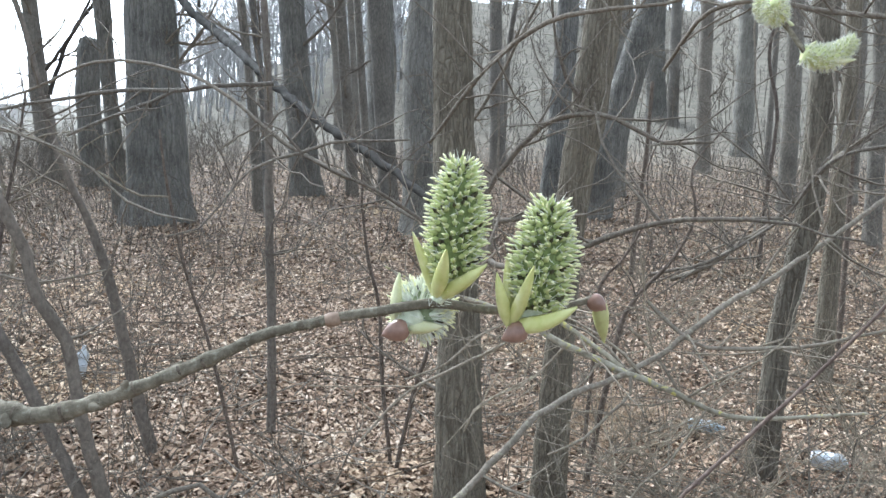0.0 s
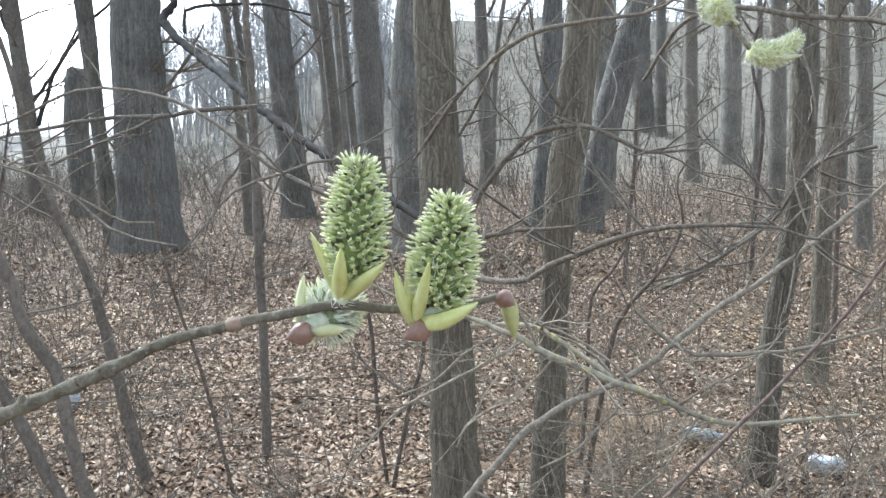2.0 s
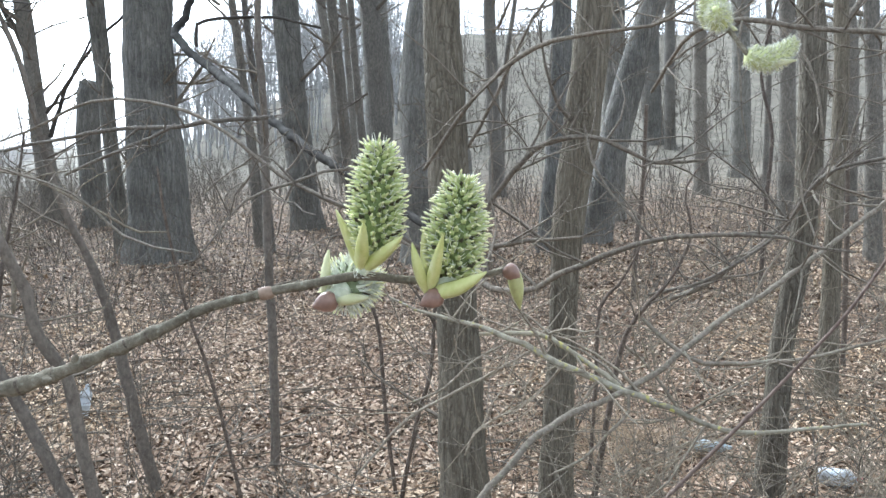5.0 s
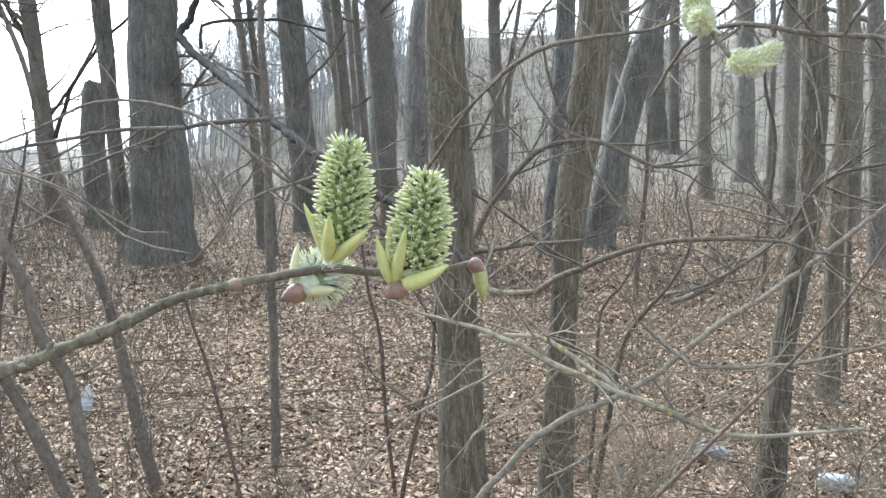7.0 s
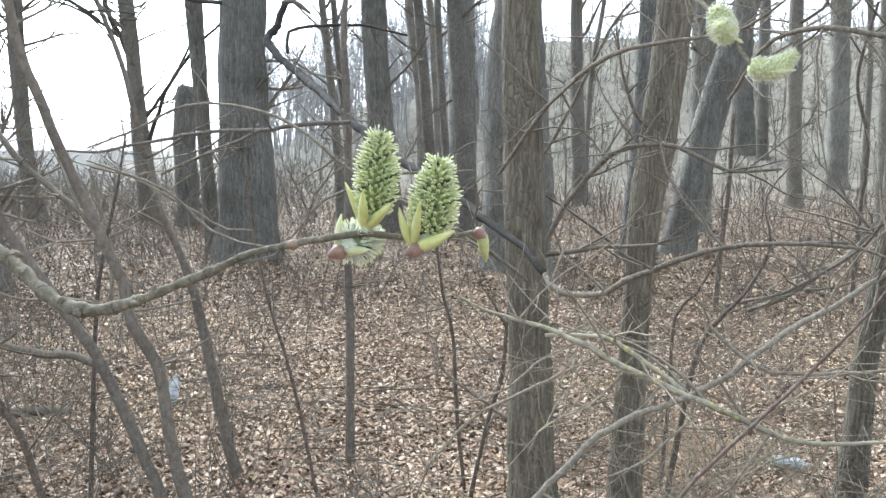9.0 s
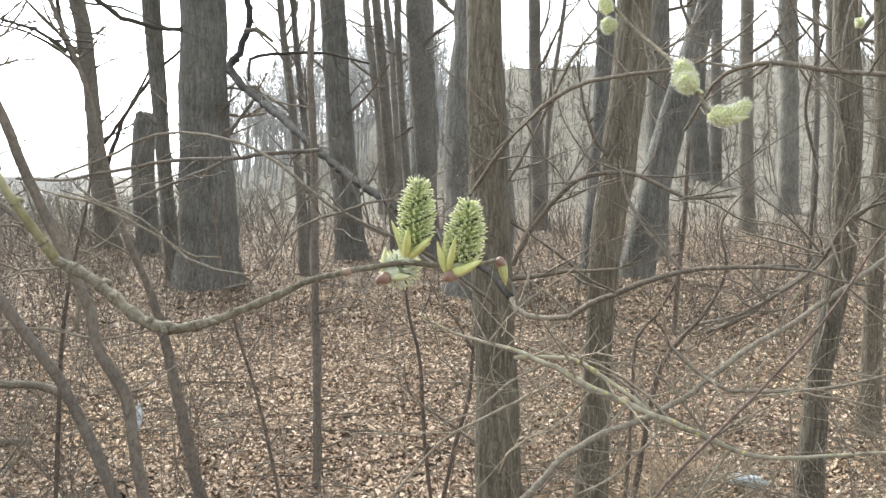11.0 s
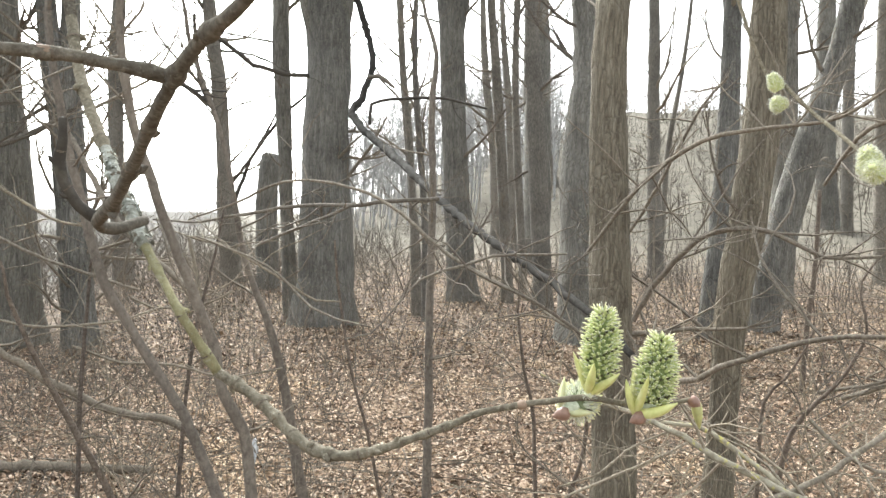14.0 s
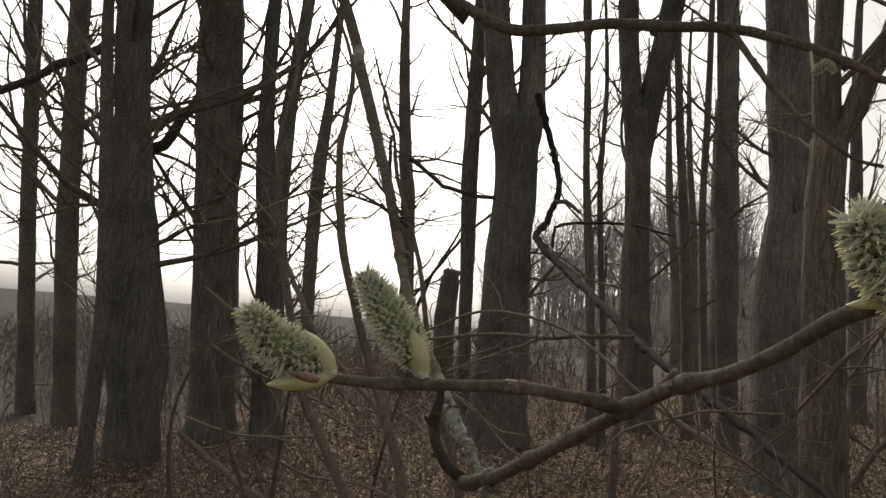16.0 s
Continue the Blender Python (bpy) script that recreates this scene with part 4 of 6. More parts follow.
branch('side_branch', [(-0.2997, 1.726, 1.4126, 0.003), (-0.239, 1.7504, 1.3769, 0.003), (-0.1471, 1.7941, 1.3354, 0.0037), (-0.0519, 1.883, 1.2603, 0.0046), (0.0541, 1.9688, 1.1646, 0.0048)], BARK_TWIG, big_tree, seed=95, twigs=8, twig_length=0.25)
branch('side_branch', [(-0.3717, 1.7158, 1.4749, 0.0018), (-0.3366, 1.7137, 1.4629, 0.0021), (-0.2937, 1.7259, 1.4125, 0.003)], BARK_TWIG, big_tree, seed=96, twigs=3, twig_length=0.2)
branch('side_branch', [(0.1251, 2.7431, 1.1851, 0.009), (0.1801, 2.6559, 1.3112, 0.0087), (0.2402, 2.5659, 1.401, 0.0084), (0.3315, 2.4775, 1.4934, 0.0081), (0.4408, 2.3834, 1.5097, 0.0078), (0.5444, 2.385, 1.4744, 0.0069), (0.6307, 2.3855, 1.434, 0.0061), (0.7864, 2.3929, 1.438, 0.0043)], BARK_TWIG, near_tree, seed=97, twigs=16, twig_length=0.4)
branch('side_branch', [(0.4322, 2.3859, 1.5442, 0.0026), (0.4491, 2.3269, 1.4331, 0.0042), (0.4816, 2.2719, 1.3595, 0.0042), (0.5368, 2.2181, 1.2888, 0.0041), (0.5893, 2.1644, 1.2213, 0.004)], BARK_TWIG, near_tree, seed=98, twigs=7, twig_length=0.25)
branch('side_branch', [(-0.0399, 2.5541, 1.4125, 0.0056), (0.0257, 2.4645, 1.5047, 0.0063), (0.1126, 2.3783, 1.6243, 0.0069), (0.2703, 2.2454, 1.7481, 0.0065), (0.4156, 2.1535, 1.7718, 0.0055), (0.5516, 2.1105, 1.7842, 0.0046), (0.6222, 2.016, 1.8166, 0.0036), (0.7047, 1.9262, 1.8969, 0.0028)], BARK_TWIG, near_tree, seed=99, twigs=16, twig_length=0.35)
branch('side_branch', [(0.0966, 3.2658, 1.4375, 0.0071), (0.1979, 3.1856, 1.6205, 0.0069), (0.3494, 3.0183, 1.9323, 0.0054), (0.4328, 2.931, 2.0416, 0.0042)], BARK_TWIG, near_tree, seed=100, twigs=7, twig_length=0.3)
branch('side_branch', [(0.6558, 2.5051, 1.6434, 0.0054), (0.6907, 2.316, 1.7636, 0.0058), (0.7267, 2.22, 1.7963, 0.0064), (0.7875, 2.1224, 1.7976, 0.0069), (0.9271, 2.0252, 1.7621, 0.0065), (1.0196, 1.927, 1.74, 0.0062), (1.117, 1.8278, 1.7029, 0.0053)], BARK_TWIG, right_tree, seed=110, twigs=16, twig_length=0.4)
branch('side_branch', [(1.5161, 2.9297, 1.4538, 0.0109), (1.4196, 3.0166, 1.3466, 0.0105), (1.3756, 3.1053, 1.2322, 0.0100), (1.2804, 3.1891, 1.0885, 0.0120), (1.0826, 3.2656, 0.9138, 0.0115), (0.9683, 3.3543, 0.8375, 0.0091)], BARK_TWIG, edge_tree, seed=111, twigs=15, twig_length=0.4)
branch('side_branch', [(1.5348, 2.7981, 1.4291, 0.0065), (1.3878, 2.8428, 1.39, 0.0059), (1.3107, 2.8827, 1.3091, 0.0060), (1.292, 2.9699, 1.2001, 0.0062), (1.2476, 3.0587, 1.1058, 0.0065), (1.0423, 3.1392, 0.952, 0.0075), (0.8451, 3.2299, 0.8799, 0.0068)], BARK_TWIG, edge_tree, seed=112, twigs=18, twig_length=0.4)
branch('side_branch', [(0.8534, 2.0291, 1.7645, 0.0035), (0.8931, 1.9682, 1.6769, 0.0034), (0.8967, 1.9043, 1.5675, 0.0026), (0.8937, 1.8753, 1.4956, 0.002)], BARK_TWIG, right_tree, seed=113, twigs=5, twig_length=0.4)
branch('side_branch', [(-6.8119, 6.3076, 4.4044, 0.0609), (-6.8432, 5.8964, 4.0133, 0.0524), (-6.7964, 5.5035, 3.7728, 0.0443), (-6.7201, 5.1269, 3.4977, 0.0395), (-6.7302, 4.7138, 3.2147, 0.0349)], BARK_LIMB, field_tree, seed=121, twigs=8, twig_length=0.8, step=0.15)
branch('side_branch', [(-6.6964, 6.5873, 3.2142, 0.0678), (-6.3711, 6.615, 3.2429, 0.0609), (-6.1978, 6.6597, 3.5378, 0.0548), (-6.1755, 6.8568, 3.8455, 0.0467)], BARK_LIMB, field_tree, seed=122, twigs=4, twig_length=0.8, step=0.15)
shrub = thing('shrub', (-0.326, 1.288, 0), 'leafless shrub with forked branches, some crusted with yellow lichen', 'shrub')
branch('branch', [(-0.3264, 1.288, -0.05, 0.013), (-0.2664, 1.288, 0.2851, 0.0115), (-0.1501, 1.3638, 0.6039, 0.0105), (0.0575, 1.499, 0.773, 0.0076), (0.1057, 1.5251, 0.8176, 0.0072), (0.2075, 1.5967, 0.8952, 0.0071), (0.2873, 1.6433, 0.9277, 0.0068), (0.3834, 1.6898, 0.9505, 0.0066), (0.4833, 1.7376, 0.9866, 0.0063), (0.6307, 1.8023, 1.0772, 0.0065), (0.7849, 1.8656, 1.1483, 0.0062), (0.9462, 1.9311, 1.2405, 0.0059), (1.0677, 1.9925, 1.306, 0.0056), (1.2884, 2.1138, 1.4325, 0.0054)], BARK_PALE, shrub, sides=10, step=0.03, seed=130, twigs=14, twig_length=0.4)
branch('branch', [(-0.1359, 1.9237, 1.1413, 0.0022), (-0.0471, 1.8745, 1.1066, 0.0035), (0.0652, 1.8275, 1.0848, 0.0048), (0.1719, 1.7797, 1.0565, 0.0068), (0.2731, 1.7302, 1.0118, 0.0072), (0.4112, 1.7016, 0.9564, 0.0078), (0.5293, 1.6633, 0.9164, 0.0063), (0.6081, 1.6345, 0.8904, 0.0056), (0.7247, 1.62, 0.8937, 0.0043), (0.8824, 1.5988, 0.9146, 0.003)], BARK_LICHEN, shrub, sides=8, step=0.03, seed=131, twigs=11, twig_length=0.3, twig_mat=BARK_PALE)
branch('branch', [(0.0996, 1.8267, 1.057, 0.0042), (0.228, 1.8028, 1.0625, 0.0055), (0.2798, 1.7831, 1.0395, 0.0061), (0.3421, 1.7526, 1.0023, 0.006), (0.4003, 1.7118, 0.964, 0.0065)], BARK_LICHEN, shrub, sides=8, step=0.03, seed=132, twigs=6, twig_length=0.3, twig_mat=BARK_PALE)
branch('branch', [(0.4155, 1.6914, 0.9528, 0.0039), (0.4133, 1.6782, 0.9174, 0.0038), (0.3665, 1.6625, 0.8764, 0.0032), (0.3153, 1.6559, 0.826, 0.0032), (0.24, 1.659, 0.7847, 0.0026)], BARK_PALE, shrub, sides=8, step=0.03, seed=133, twigs=5, twig_length=0.3, twig_mat=BARK_PALE)
branch('branch', [(0.2756, 1.7491, 0.9962, 0.0033), (0.2254, 1.7711, 0.9283, 0.0034), (0.1324, 1.7916, 0.8657, 0.0027), (0.0849, 1.8061, 0.8252, 0.0028), (0.064, 1.801, 0.7771, 0.0021)], BARK_PALE, shrub, sides=8, step=0.03, seed=134, twigs=6, twig_length=0.3, twig_mat=BARK_PALE)
branch('branch', [(0.1727, 1.7893, 1.0516, 0.0027), (0.0786, 1.82, 0.9909, 0.0028), (0.0231, 1.8128, 0.9361, 0.0028), (-0.0764, 1.8538, 0.8805, 0.0021)], BARK_PALE, shrub, sides=8, step=0.03, seed=135, twigs=6, twig_length=0.3, twig_mat=BARK_PALE)
branch('branch', [(0.4662, 1.7965, 1.0973, 0.0041), (0.5242, 1.7744, 1.0423, 0.0047), (0.5885, 1.7441, 1.0068, 0.0046), (0.7387, 1.7312, 1.0107, 0.0046), (0.834, 1.7168, 1.0266, 0.0039), (1.009, 1.7186, 1.0724, 0.0032)], BARK_PALE, shrub, sides=8, step=0.03, seed=136, twigs=9, twig_length=0.3, twig_mat=BARK_PALE)
branch('branch', [(0.4282, 1.7894, 1.0344, 0.0034), (0.4685, 1.7883, 1.0004, 0.0034), (0.5159, 1.7345, 0.9339, 0.0033), (0.5617, 1.731, 0.868, 0.0026)], BARK_PALE, shrub, sides=8, step=0.03, seed=137, twigs=5, twig_length=0.3, twig_mat=BARK_PALE)
branch('branch', [(-0.2166, 2.0759, 0.6164, 0.0032), (-0.0887, 2.0939, 0.7582, 0.004), (0.0229, 2.1043, 0.8209, 0.004), (0.1504, 2.1155, 0.8834, 0.004), (0.2621, 2.1259, 0.946, 0.0032)], BARK_PALE, shrub, sides=8, step=0.03, seed=138, twigs=6, twig_length=0.3, twig_mat=BARK_PALE)
fallen = thing('fallen_branch', (-1.14, 2.52, 0), 'grey dead branch propped over the leaves', 'branch')
branch('stick', [(-2.6, 1.9, 0.02, 0.019), (-2.0329, 2.0928, 0.2521, 0.0178), (-1.814, 2.1414, 0.2579, 0.0178), (-1.6814, 2.2205, 0.2478, 0.0181), (-1.5618, 2.2974, 0.2416, 0.0175), (-1.4542, 2.3657, 0.1966, 0.0168), (-1.3022, 2.4423, 0.1436, 0.0161), (-1.1438, 2.5193, 0.0835, 0.0143), (-0.9, 2.6, 0.01, 0.012)], BARK_TWIG, fallen, sides=9, seed=150, twigs=5)
branch('side_stick', [(-1.1434, 2.4712, 0.1067, 0.009), (-0.9712, 2.5226, 0.1952, 0.009), (-0.8755, 2.5511, 0.2446, 0.009), (-0.7879, 2.5723, 0.2581, 0.009), (-0.716, 2.578, 0.1938, 0.009), (-0.6537, 2.5809, 0.1254, 0.008), (-0.58, 2.6, 0.0, 0.007)], BARK_TWIG, fallen, seed=151, twigs=3, twig_length=0.2)
branch('side_stick', [(-2.4019, 2.6525, 1.0413, 0.0111), (-2.2359, 2.7203, 0.9113, 0.0146), (-2.0189, 2.7983, 0.776, 0.016), (-1.8371, 2.828, 0.7114, 0.016), (-1.6315, 2.8192, 0.6994, 0.0158), (-1.5113, 2.7842, 0.6384, 0.0166)], BARK_TWIG, fallen, seed=152, twigs=6)
branch('side_stick', [(-2.3998, 3.2032, 1.9178, 0.0125), (-2.1522, 3.1075, 1.6208, 0.0133), (-1.9539, 3.018, 1.4327, 0.013), (-1.6621, 2.9474, 1.2346, 0.0114), (-1.5213, 2.8674, 1.1886, 0.0089)], BARK_TWIG, fallen, seed=153, twigs=4)
branch('side_stick', [(-2.0567, 2.3738, 1.428, 0.0058), (-1.9016, 2.3967, 1.3579, 0.0058), (-1.7089, 2.4288, 1.2942, 0.0058), (-1.5551, 2.4553, 1.249, 0.0048)], BARK_TWIG, fallen, seed=154, twigs=5)
branch('side_stick', [(-1.4939, 2.7037, 1.4292, 0.0052), (-1.3498, 2.7292, 1.3907, 0.0052), (-1.1785, 2.7514, 1.293, 0.0047), (-1.0258, 2.7707, 1.2032, 0.0042), (-0.9364, 2.7898, 1.2007, 0.0031)], BARK_PALE, fallen, seed=160, twigs=6, twig_length=0.25)
branch('side_stick', [(-2.1765, 2.4076, 1.1474, 0.005), (-1.9781, 2.4443, 1.1052, 0.005), (-1.7704, 2.4908, 1.1129, 0.005), (-1.675, 2.5137, 1.1265, 0.004), (-1.5574, 2.5984, 1.1737, 0.0031)], BARK_PALE, fallen, seed=161, twigs=6, twig_length=0.25)
branch('side_stick', [(-1.7471, 2.7149, 1.1905, 0.0043), (-1.6592, 2.7284, 1.1538, 0.0043), (-1.4712, 2.7719, 1.1699, 0.0043), (-1.3711, 2.802, 1.2227, 0.0032)], BARK_PALE, fallen, seed=162, twigs=6, twig_length=0.25)
branch('side_stick', [(-1.9413, 2.6437, 1.0043, 0.0054), (-1.7518, 2.6763, 0.9482, 0.0054), (-1.5627, 2.7167, 0.9431, 0.0054), (-1.3739, 2.7512, 0.8998, 0.0043), (-1.166, 2.8024, 0.9375, 0.0032)], BARK_PALE, fallen, seed=163, twigs=6, twig_length=0.25)
branch('side_stick', [(-1.5977, 2.8863, 1.4175, 0.0066), (-1.5294, 2.8639, 1.1775, 0.0078), (-1.5034, 2.8492, 1.0464, 0.0089), (-1.5077, 2.8279, 0.9147, 0.0089)], BARK_PALE, fallen, seed=164, twigs=6, twig_length=0.25)
branch('side_stick', [(-2.5632, 2.9196, 1.6548, 0.0071), (-2.3735, 2.9434, 1.5417, 0.0071), (-2.2085, 2.9672, 1.4631, 0.0059), (-1.9315, 3.0248, 1.4447, 0.0047)], BARK_PALE, fallen, seed=165, twigs=6, twig_length=0.25)
log = thing('fallen_pole', (-3.0, 4.03, 0), 'thin dead pole lying flat on the leaves', 'branch')
branch('pole', [(-3.9, 3.87, 0.03, 0.03), (-3.2, 4.0, 0.045, 0.03), (-2.49, 4.15, 0.03, 0.024)], BARK_TWIG, log, seed=155)

# ---- willow ----


def leaflet(geo, base, tip, side, width, bend, hollow=0.95, n=8):
    """A small boat-shaped leaf from base to tip, bulging towards side, with thickness."""
    b, t, s = Vector(base), Vector(tip), Vector(side).normalized()
    ax = (t - b)
    ln = ax.length
    ax.normalize()
    s = (s - ax * s.dot(ax)).normalized()
    w = ax.cross(s)
    rows = []
    for i in range(n + 1):
        k = i / n
        half = width * 0.46 * min(1.0, 0.5 + 1.7 * k) * max(0.04, 1 - k ** 3) ** 0.8
        c = b + ax * ln * k + s * bend * math.sin(math.pi * k) - s * ln * 0.1 * k ** 4
        row = []
        for j in (-1, -0.5, 0, 0.5, 1):
            row.append(c + w * half * j - s * hollow * half * j * j)
        rows.append(row)
    v, f = [], []
    for lay in (0.0, -0.0005):
        for row in rows:
            v.extend([tuple(p + s * lay) for p in row])
    m = (n + 1) * 5
    for i in range(n):
        for j in range(4):
            a = i * 5 + j
            f.append((a, a + 1, a + 6, a + 5))
            f.append((m + a, m + a + 5, m + a + 6, m + a + 1))
    for i in range(n):
        f.append((i * 5, i * 5 + 5, m + i * 5 + 5, m + i * 5))
        f.append((i * 5 + 4, m + i * 5 + 4, m + i * 5 + 9, i * 5 + 9))
    geo.add(v, f)


def bud(geo, base, tip, r, sides=10):
    b, t = np.array(base, float), np.array(tip, float)
    line = [(*(b + (t - b) * k), max(r * q, 1e-5)) for k, q in ((0, 0.55), (0.15, 0.9), (0.35, 1.0), (0.6, 0.82), (0.8, 0.5), (0.95, 0.18), (1, 0.05))]
    tube(geo, line, sides)


def catkin(parent, base, tip, r, bend=(0, 0, 0), bracts=(), scale=None, root=None, seed=1, rows=21, hairy=0.8, coat=None, label="green willow catkin with yellow stigmas and silver hairs"):
    """A female catkin: a core set all round with flask-shaped capsules, each with a yellow stigma, and silky hairs."""
    rng = random.Random(seed)
    b, t, bd = np.array(base, float), np.array(tip, float), np.array(bend, float)
    ln = np.linalg.norm(t - b)

    def mid(k):
        return b + (t - b) * k + bd * math.sin(math.pi * k)

    def girth(k):
        return r * 0.9 * (math.sin(math.pi * (0.13 + 0.77 * k)) ** 0.7) * (1.04 - 0.36 * k)

    core = Geo()
    tube(core, [(*(mid(0) * 1.06 - mid(1 / 14) * 0.06), 1e-5)] + [(*mid(k / 14), girth(k / 14) * 0.88 + 1e-5) for k in range(15)], 14)
    cat = part("catkin", core, CAPSULE_CREAM if coat is CAPSULE_CREAM else CATKIN_PALE if coat else CATKIN, parent, label, origin=base)
    caps, sty, hair, husk = Geo(), Geo(), Geo(), Geo()
    if root:
        q = np.array(root, float)
        stalk = Geo()
        tube(stalk, smooth_line([(*q, r * 0.2), (*(q * 0.55 + b * 0.45), r * 0.26), (*(b + (t - b) * 0.06), r * 0.42)], ln / 30), 10)
        part("stalk", stalk, CAPSULE_PALE, cat, "woolly pale stalk")
        for _ in range(160):
            s2 = q + (b - q) * rng.random() + np.array([rng.uniform(-1, 1) for _ in range(3)]) * r * 0.22
            hd = (b - q) / np.linalg.norm(b - q) + np.array([rng.uniform(-1, 1) for _ in range(3)]) * 1.1
            hd *= r * rng.uniform(0.2, 0.42) / np.linalg.norm(hd)
            thin_tube(hair, [(*s2, r * 0.014), (*(s2 + hd * 0.6), r * 0.011), (*(s2 + hd), r * 0.004)])
    gold = 2.39996
    count = int(rows * 12)
    for i in range(count):
        k = (i + 0.5) / count
        c = mid(k)
        ax = mid(min(1, k + 0.02)) - mid(max(0, k - 0.02))
        ax /= np.linalg.norm(ax)
        ref = np.array((0.3, 0.9, 0.1))
        u = np.cross(ax, ref)
        u /= np.linalg.norm(u)
        w = np.cross(ax, u)
        a = i * gold + rng.uniform(-0.15, 0.15)
        out = np.cos(a) * u + np.sin(a) * w
        lean = 0.16 + 1.0 * max(0, k - 0.84) * 5
        d = out + ax * lean + np.array([rng.uniform(-1, 1) for _ in range(3)]) * 0.12
        d /= np.linalg.norm(d)
        s = c + out * girth(k) * 0.84
        h = r * rng.uniform(0.22, 0.36) * (0.55 if coat is CAPSULE_CREAM else 1.0)
        e = s + d * h
        cr = r * (0.066 if coat else 0.076)
        tube(caps, [(*s, cr * 0.9), (*(s + d * h * 0.35), cr * 1.3), (*(s + d * h * 0.72), cr * 0.66), (*e, cr * 0.3)], 5, cap=False)
        q = d + np.array([rng.uniform(-1, 1) for _ in range(3)]) * 0.35
        q /= np.linalg.norm(q)
        tube(sty, [(*(s + d * h * 0.95), cr * 0.36), (*(e + q * h * 0.28), cr * 0.46), (*(e + q * h * 0.5), cr * 0.14)], 4)
        if i % 4 == 0 and coat is not CAPSULE_CREAM:
            a2 = a + gold * 0.5
            o2 = np.cos(a2) * u + np.sin(a2) * w
            p2 = c + o2 * girth(k) * 0.84
            tube(husk, [(*p2, cr * 0.7), (*(p2 + o2 * h * 0.5), cr * 0.85), (*(p2 + o2 * h * 0.8 + ax * cr), cr * 0.25)], 4)
        if rng.random() < hairy:
            fuzz = 1.7 if coat is CAPSULE_CREAM else 1.0
            for _ in range(7 if coat else 3):
                hd = d + np.array([rng.uniform(-1, 1) for _ in range(3)]) * 0.7
                hd /= np.linalg.norm(hd)
                s2 = s + np.array([rng.uniform(-1, 1) for _ in range(3)]) * cr
                thin_tube(hair, [(*s2, r * 0.016), (*(s2 + hd * h * 0.75 * fuzz), r * 0.013), (*(s2 + hd * h * 1.25 * fuzz + ax * h * 0.1), r * 0.004)])
    tagged(part("capsule_coat", caps, coat or CAPSULE, cat), kind="stuff")
    tagged(part("stigma_coat", sty, STYLE, cat), kind="stuff")
    if husk.v:
        tagged(part("scale_coat", husk, SCALELET, cat), kind="stuff")
    if hair.v:
        tagged(part("hair_coat", hair, HAIR, cat), kind="stuff")
    for tip_at, side, width, bulge in bracts:
        g = Geo()
        leaflet(g, root or base, tip_at, side, width, bulge)
        part("bract", g, BRACT_PALE if coat else BRACT, cat, "small yellow-green young leaf")
    if scale:
        g = Geo()
        bud(g, scale[0], scale[1], scale[2])
        part("bud_scale", g, BUDSCALE, cat, "shiny red-brown bud scale")
    return cat


def knotty(name, pts, mat, parent, knots=(), step=0.004, sides=12, label="", seed=2, bumps=0.12, gain=0.3, scar=None):
    """A willow shoot with swollen nodes at the shares of its length given."""
    line = smooth_line(pts, step)
    rng = random.Random(seed)
    n = len(line)
    for k in knots:
        c = k * (n - 1)
        for i in range(n):
            w = math.exp(-((i - c) * step / 0.0019) ** 2)
            line[i][3] *= 1 + gain * w
    for i in range(1, n - 1):
        line[i][:3] += np.array([rng.uniform(-1, 1) for _ in range(3)]) * line[i][3] * 0.08
    g = Geo()
    tube(g, line, sides, bumps, 0, seed * 1.3)
    for k in knots:
        i = min(n - 2, max(1, int(k * (n - 1))))
        p = np.array(line[i][:3])
        d = np.array([rng.uniform(-1, 1) for _ in range(3)])
        ax = np.array(line[i + 1][:3]) - np.array(line[i - 1][:3])
        ax /= np.linalg.norm(ax)
        d -= ax * (d @ ax)
        d /= np.linalg.norm(d)
        r = line[i][3]
        q = p + d * r * 0.6
        tube(g, [(*q, r * 0.62), (*(q + d * r * 0.55 + ax * r * 0.25), r * 0.5), (*(q + d * r * 0.95 + ax * r * 0.8), r * 0.18)], 6)
    ob = part(name, g, mat, parent, label)
    for k in knots:
        i = min(n - 2, max(1, int(k * (n - 1)) + 1))
        ring = Geo()
        p, q = np.array(line[i - 1]), np.array(line[i])
        m = p + (q - p) * 0.5
        ax = (q - p)[:3] / np.linalg.norm((q - p)[:3])
        rr = m[3]
        tube(ring, [(*(m[:3] - ax * rr * 0.3), rr * 0.97), (*(m[:3] - ax * rr * 0.08), rr * 1.04), (*(m[:3] + ax * rr * 0.08), rr * 1.03), (*(m[:3] + ax * rr * 0.2), rr * 0.96)], sides, 0.3, 0, seed + k * 9, cap=False)
        part("node_scar", ring, scar or NODE, ob, "dark leaf scar")
    return ob

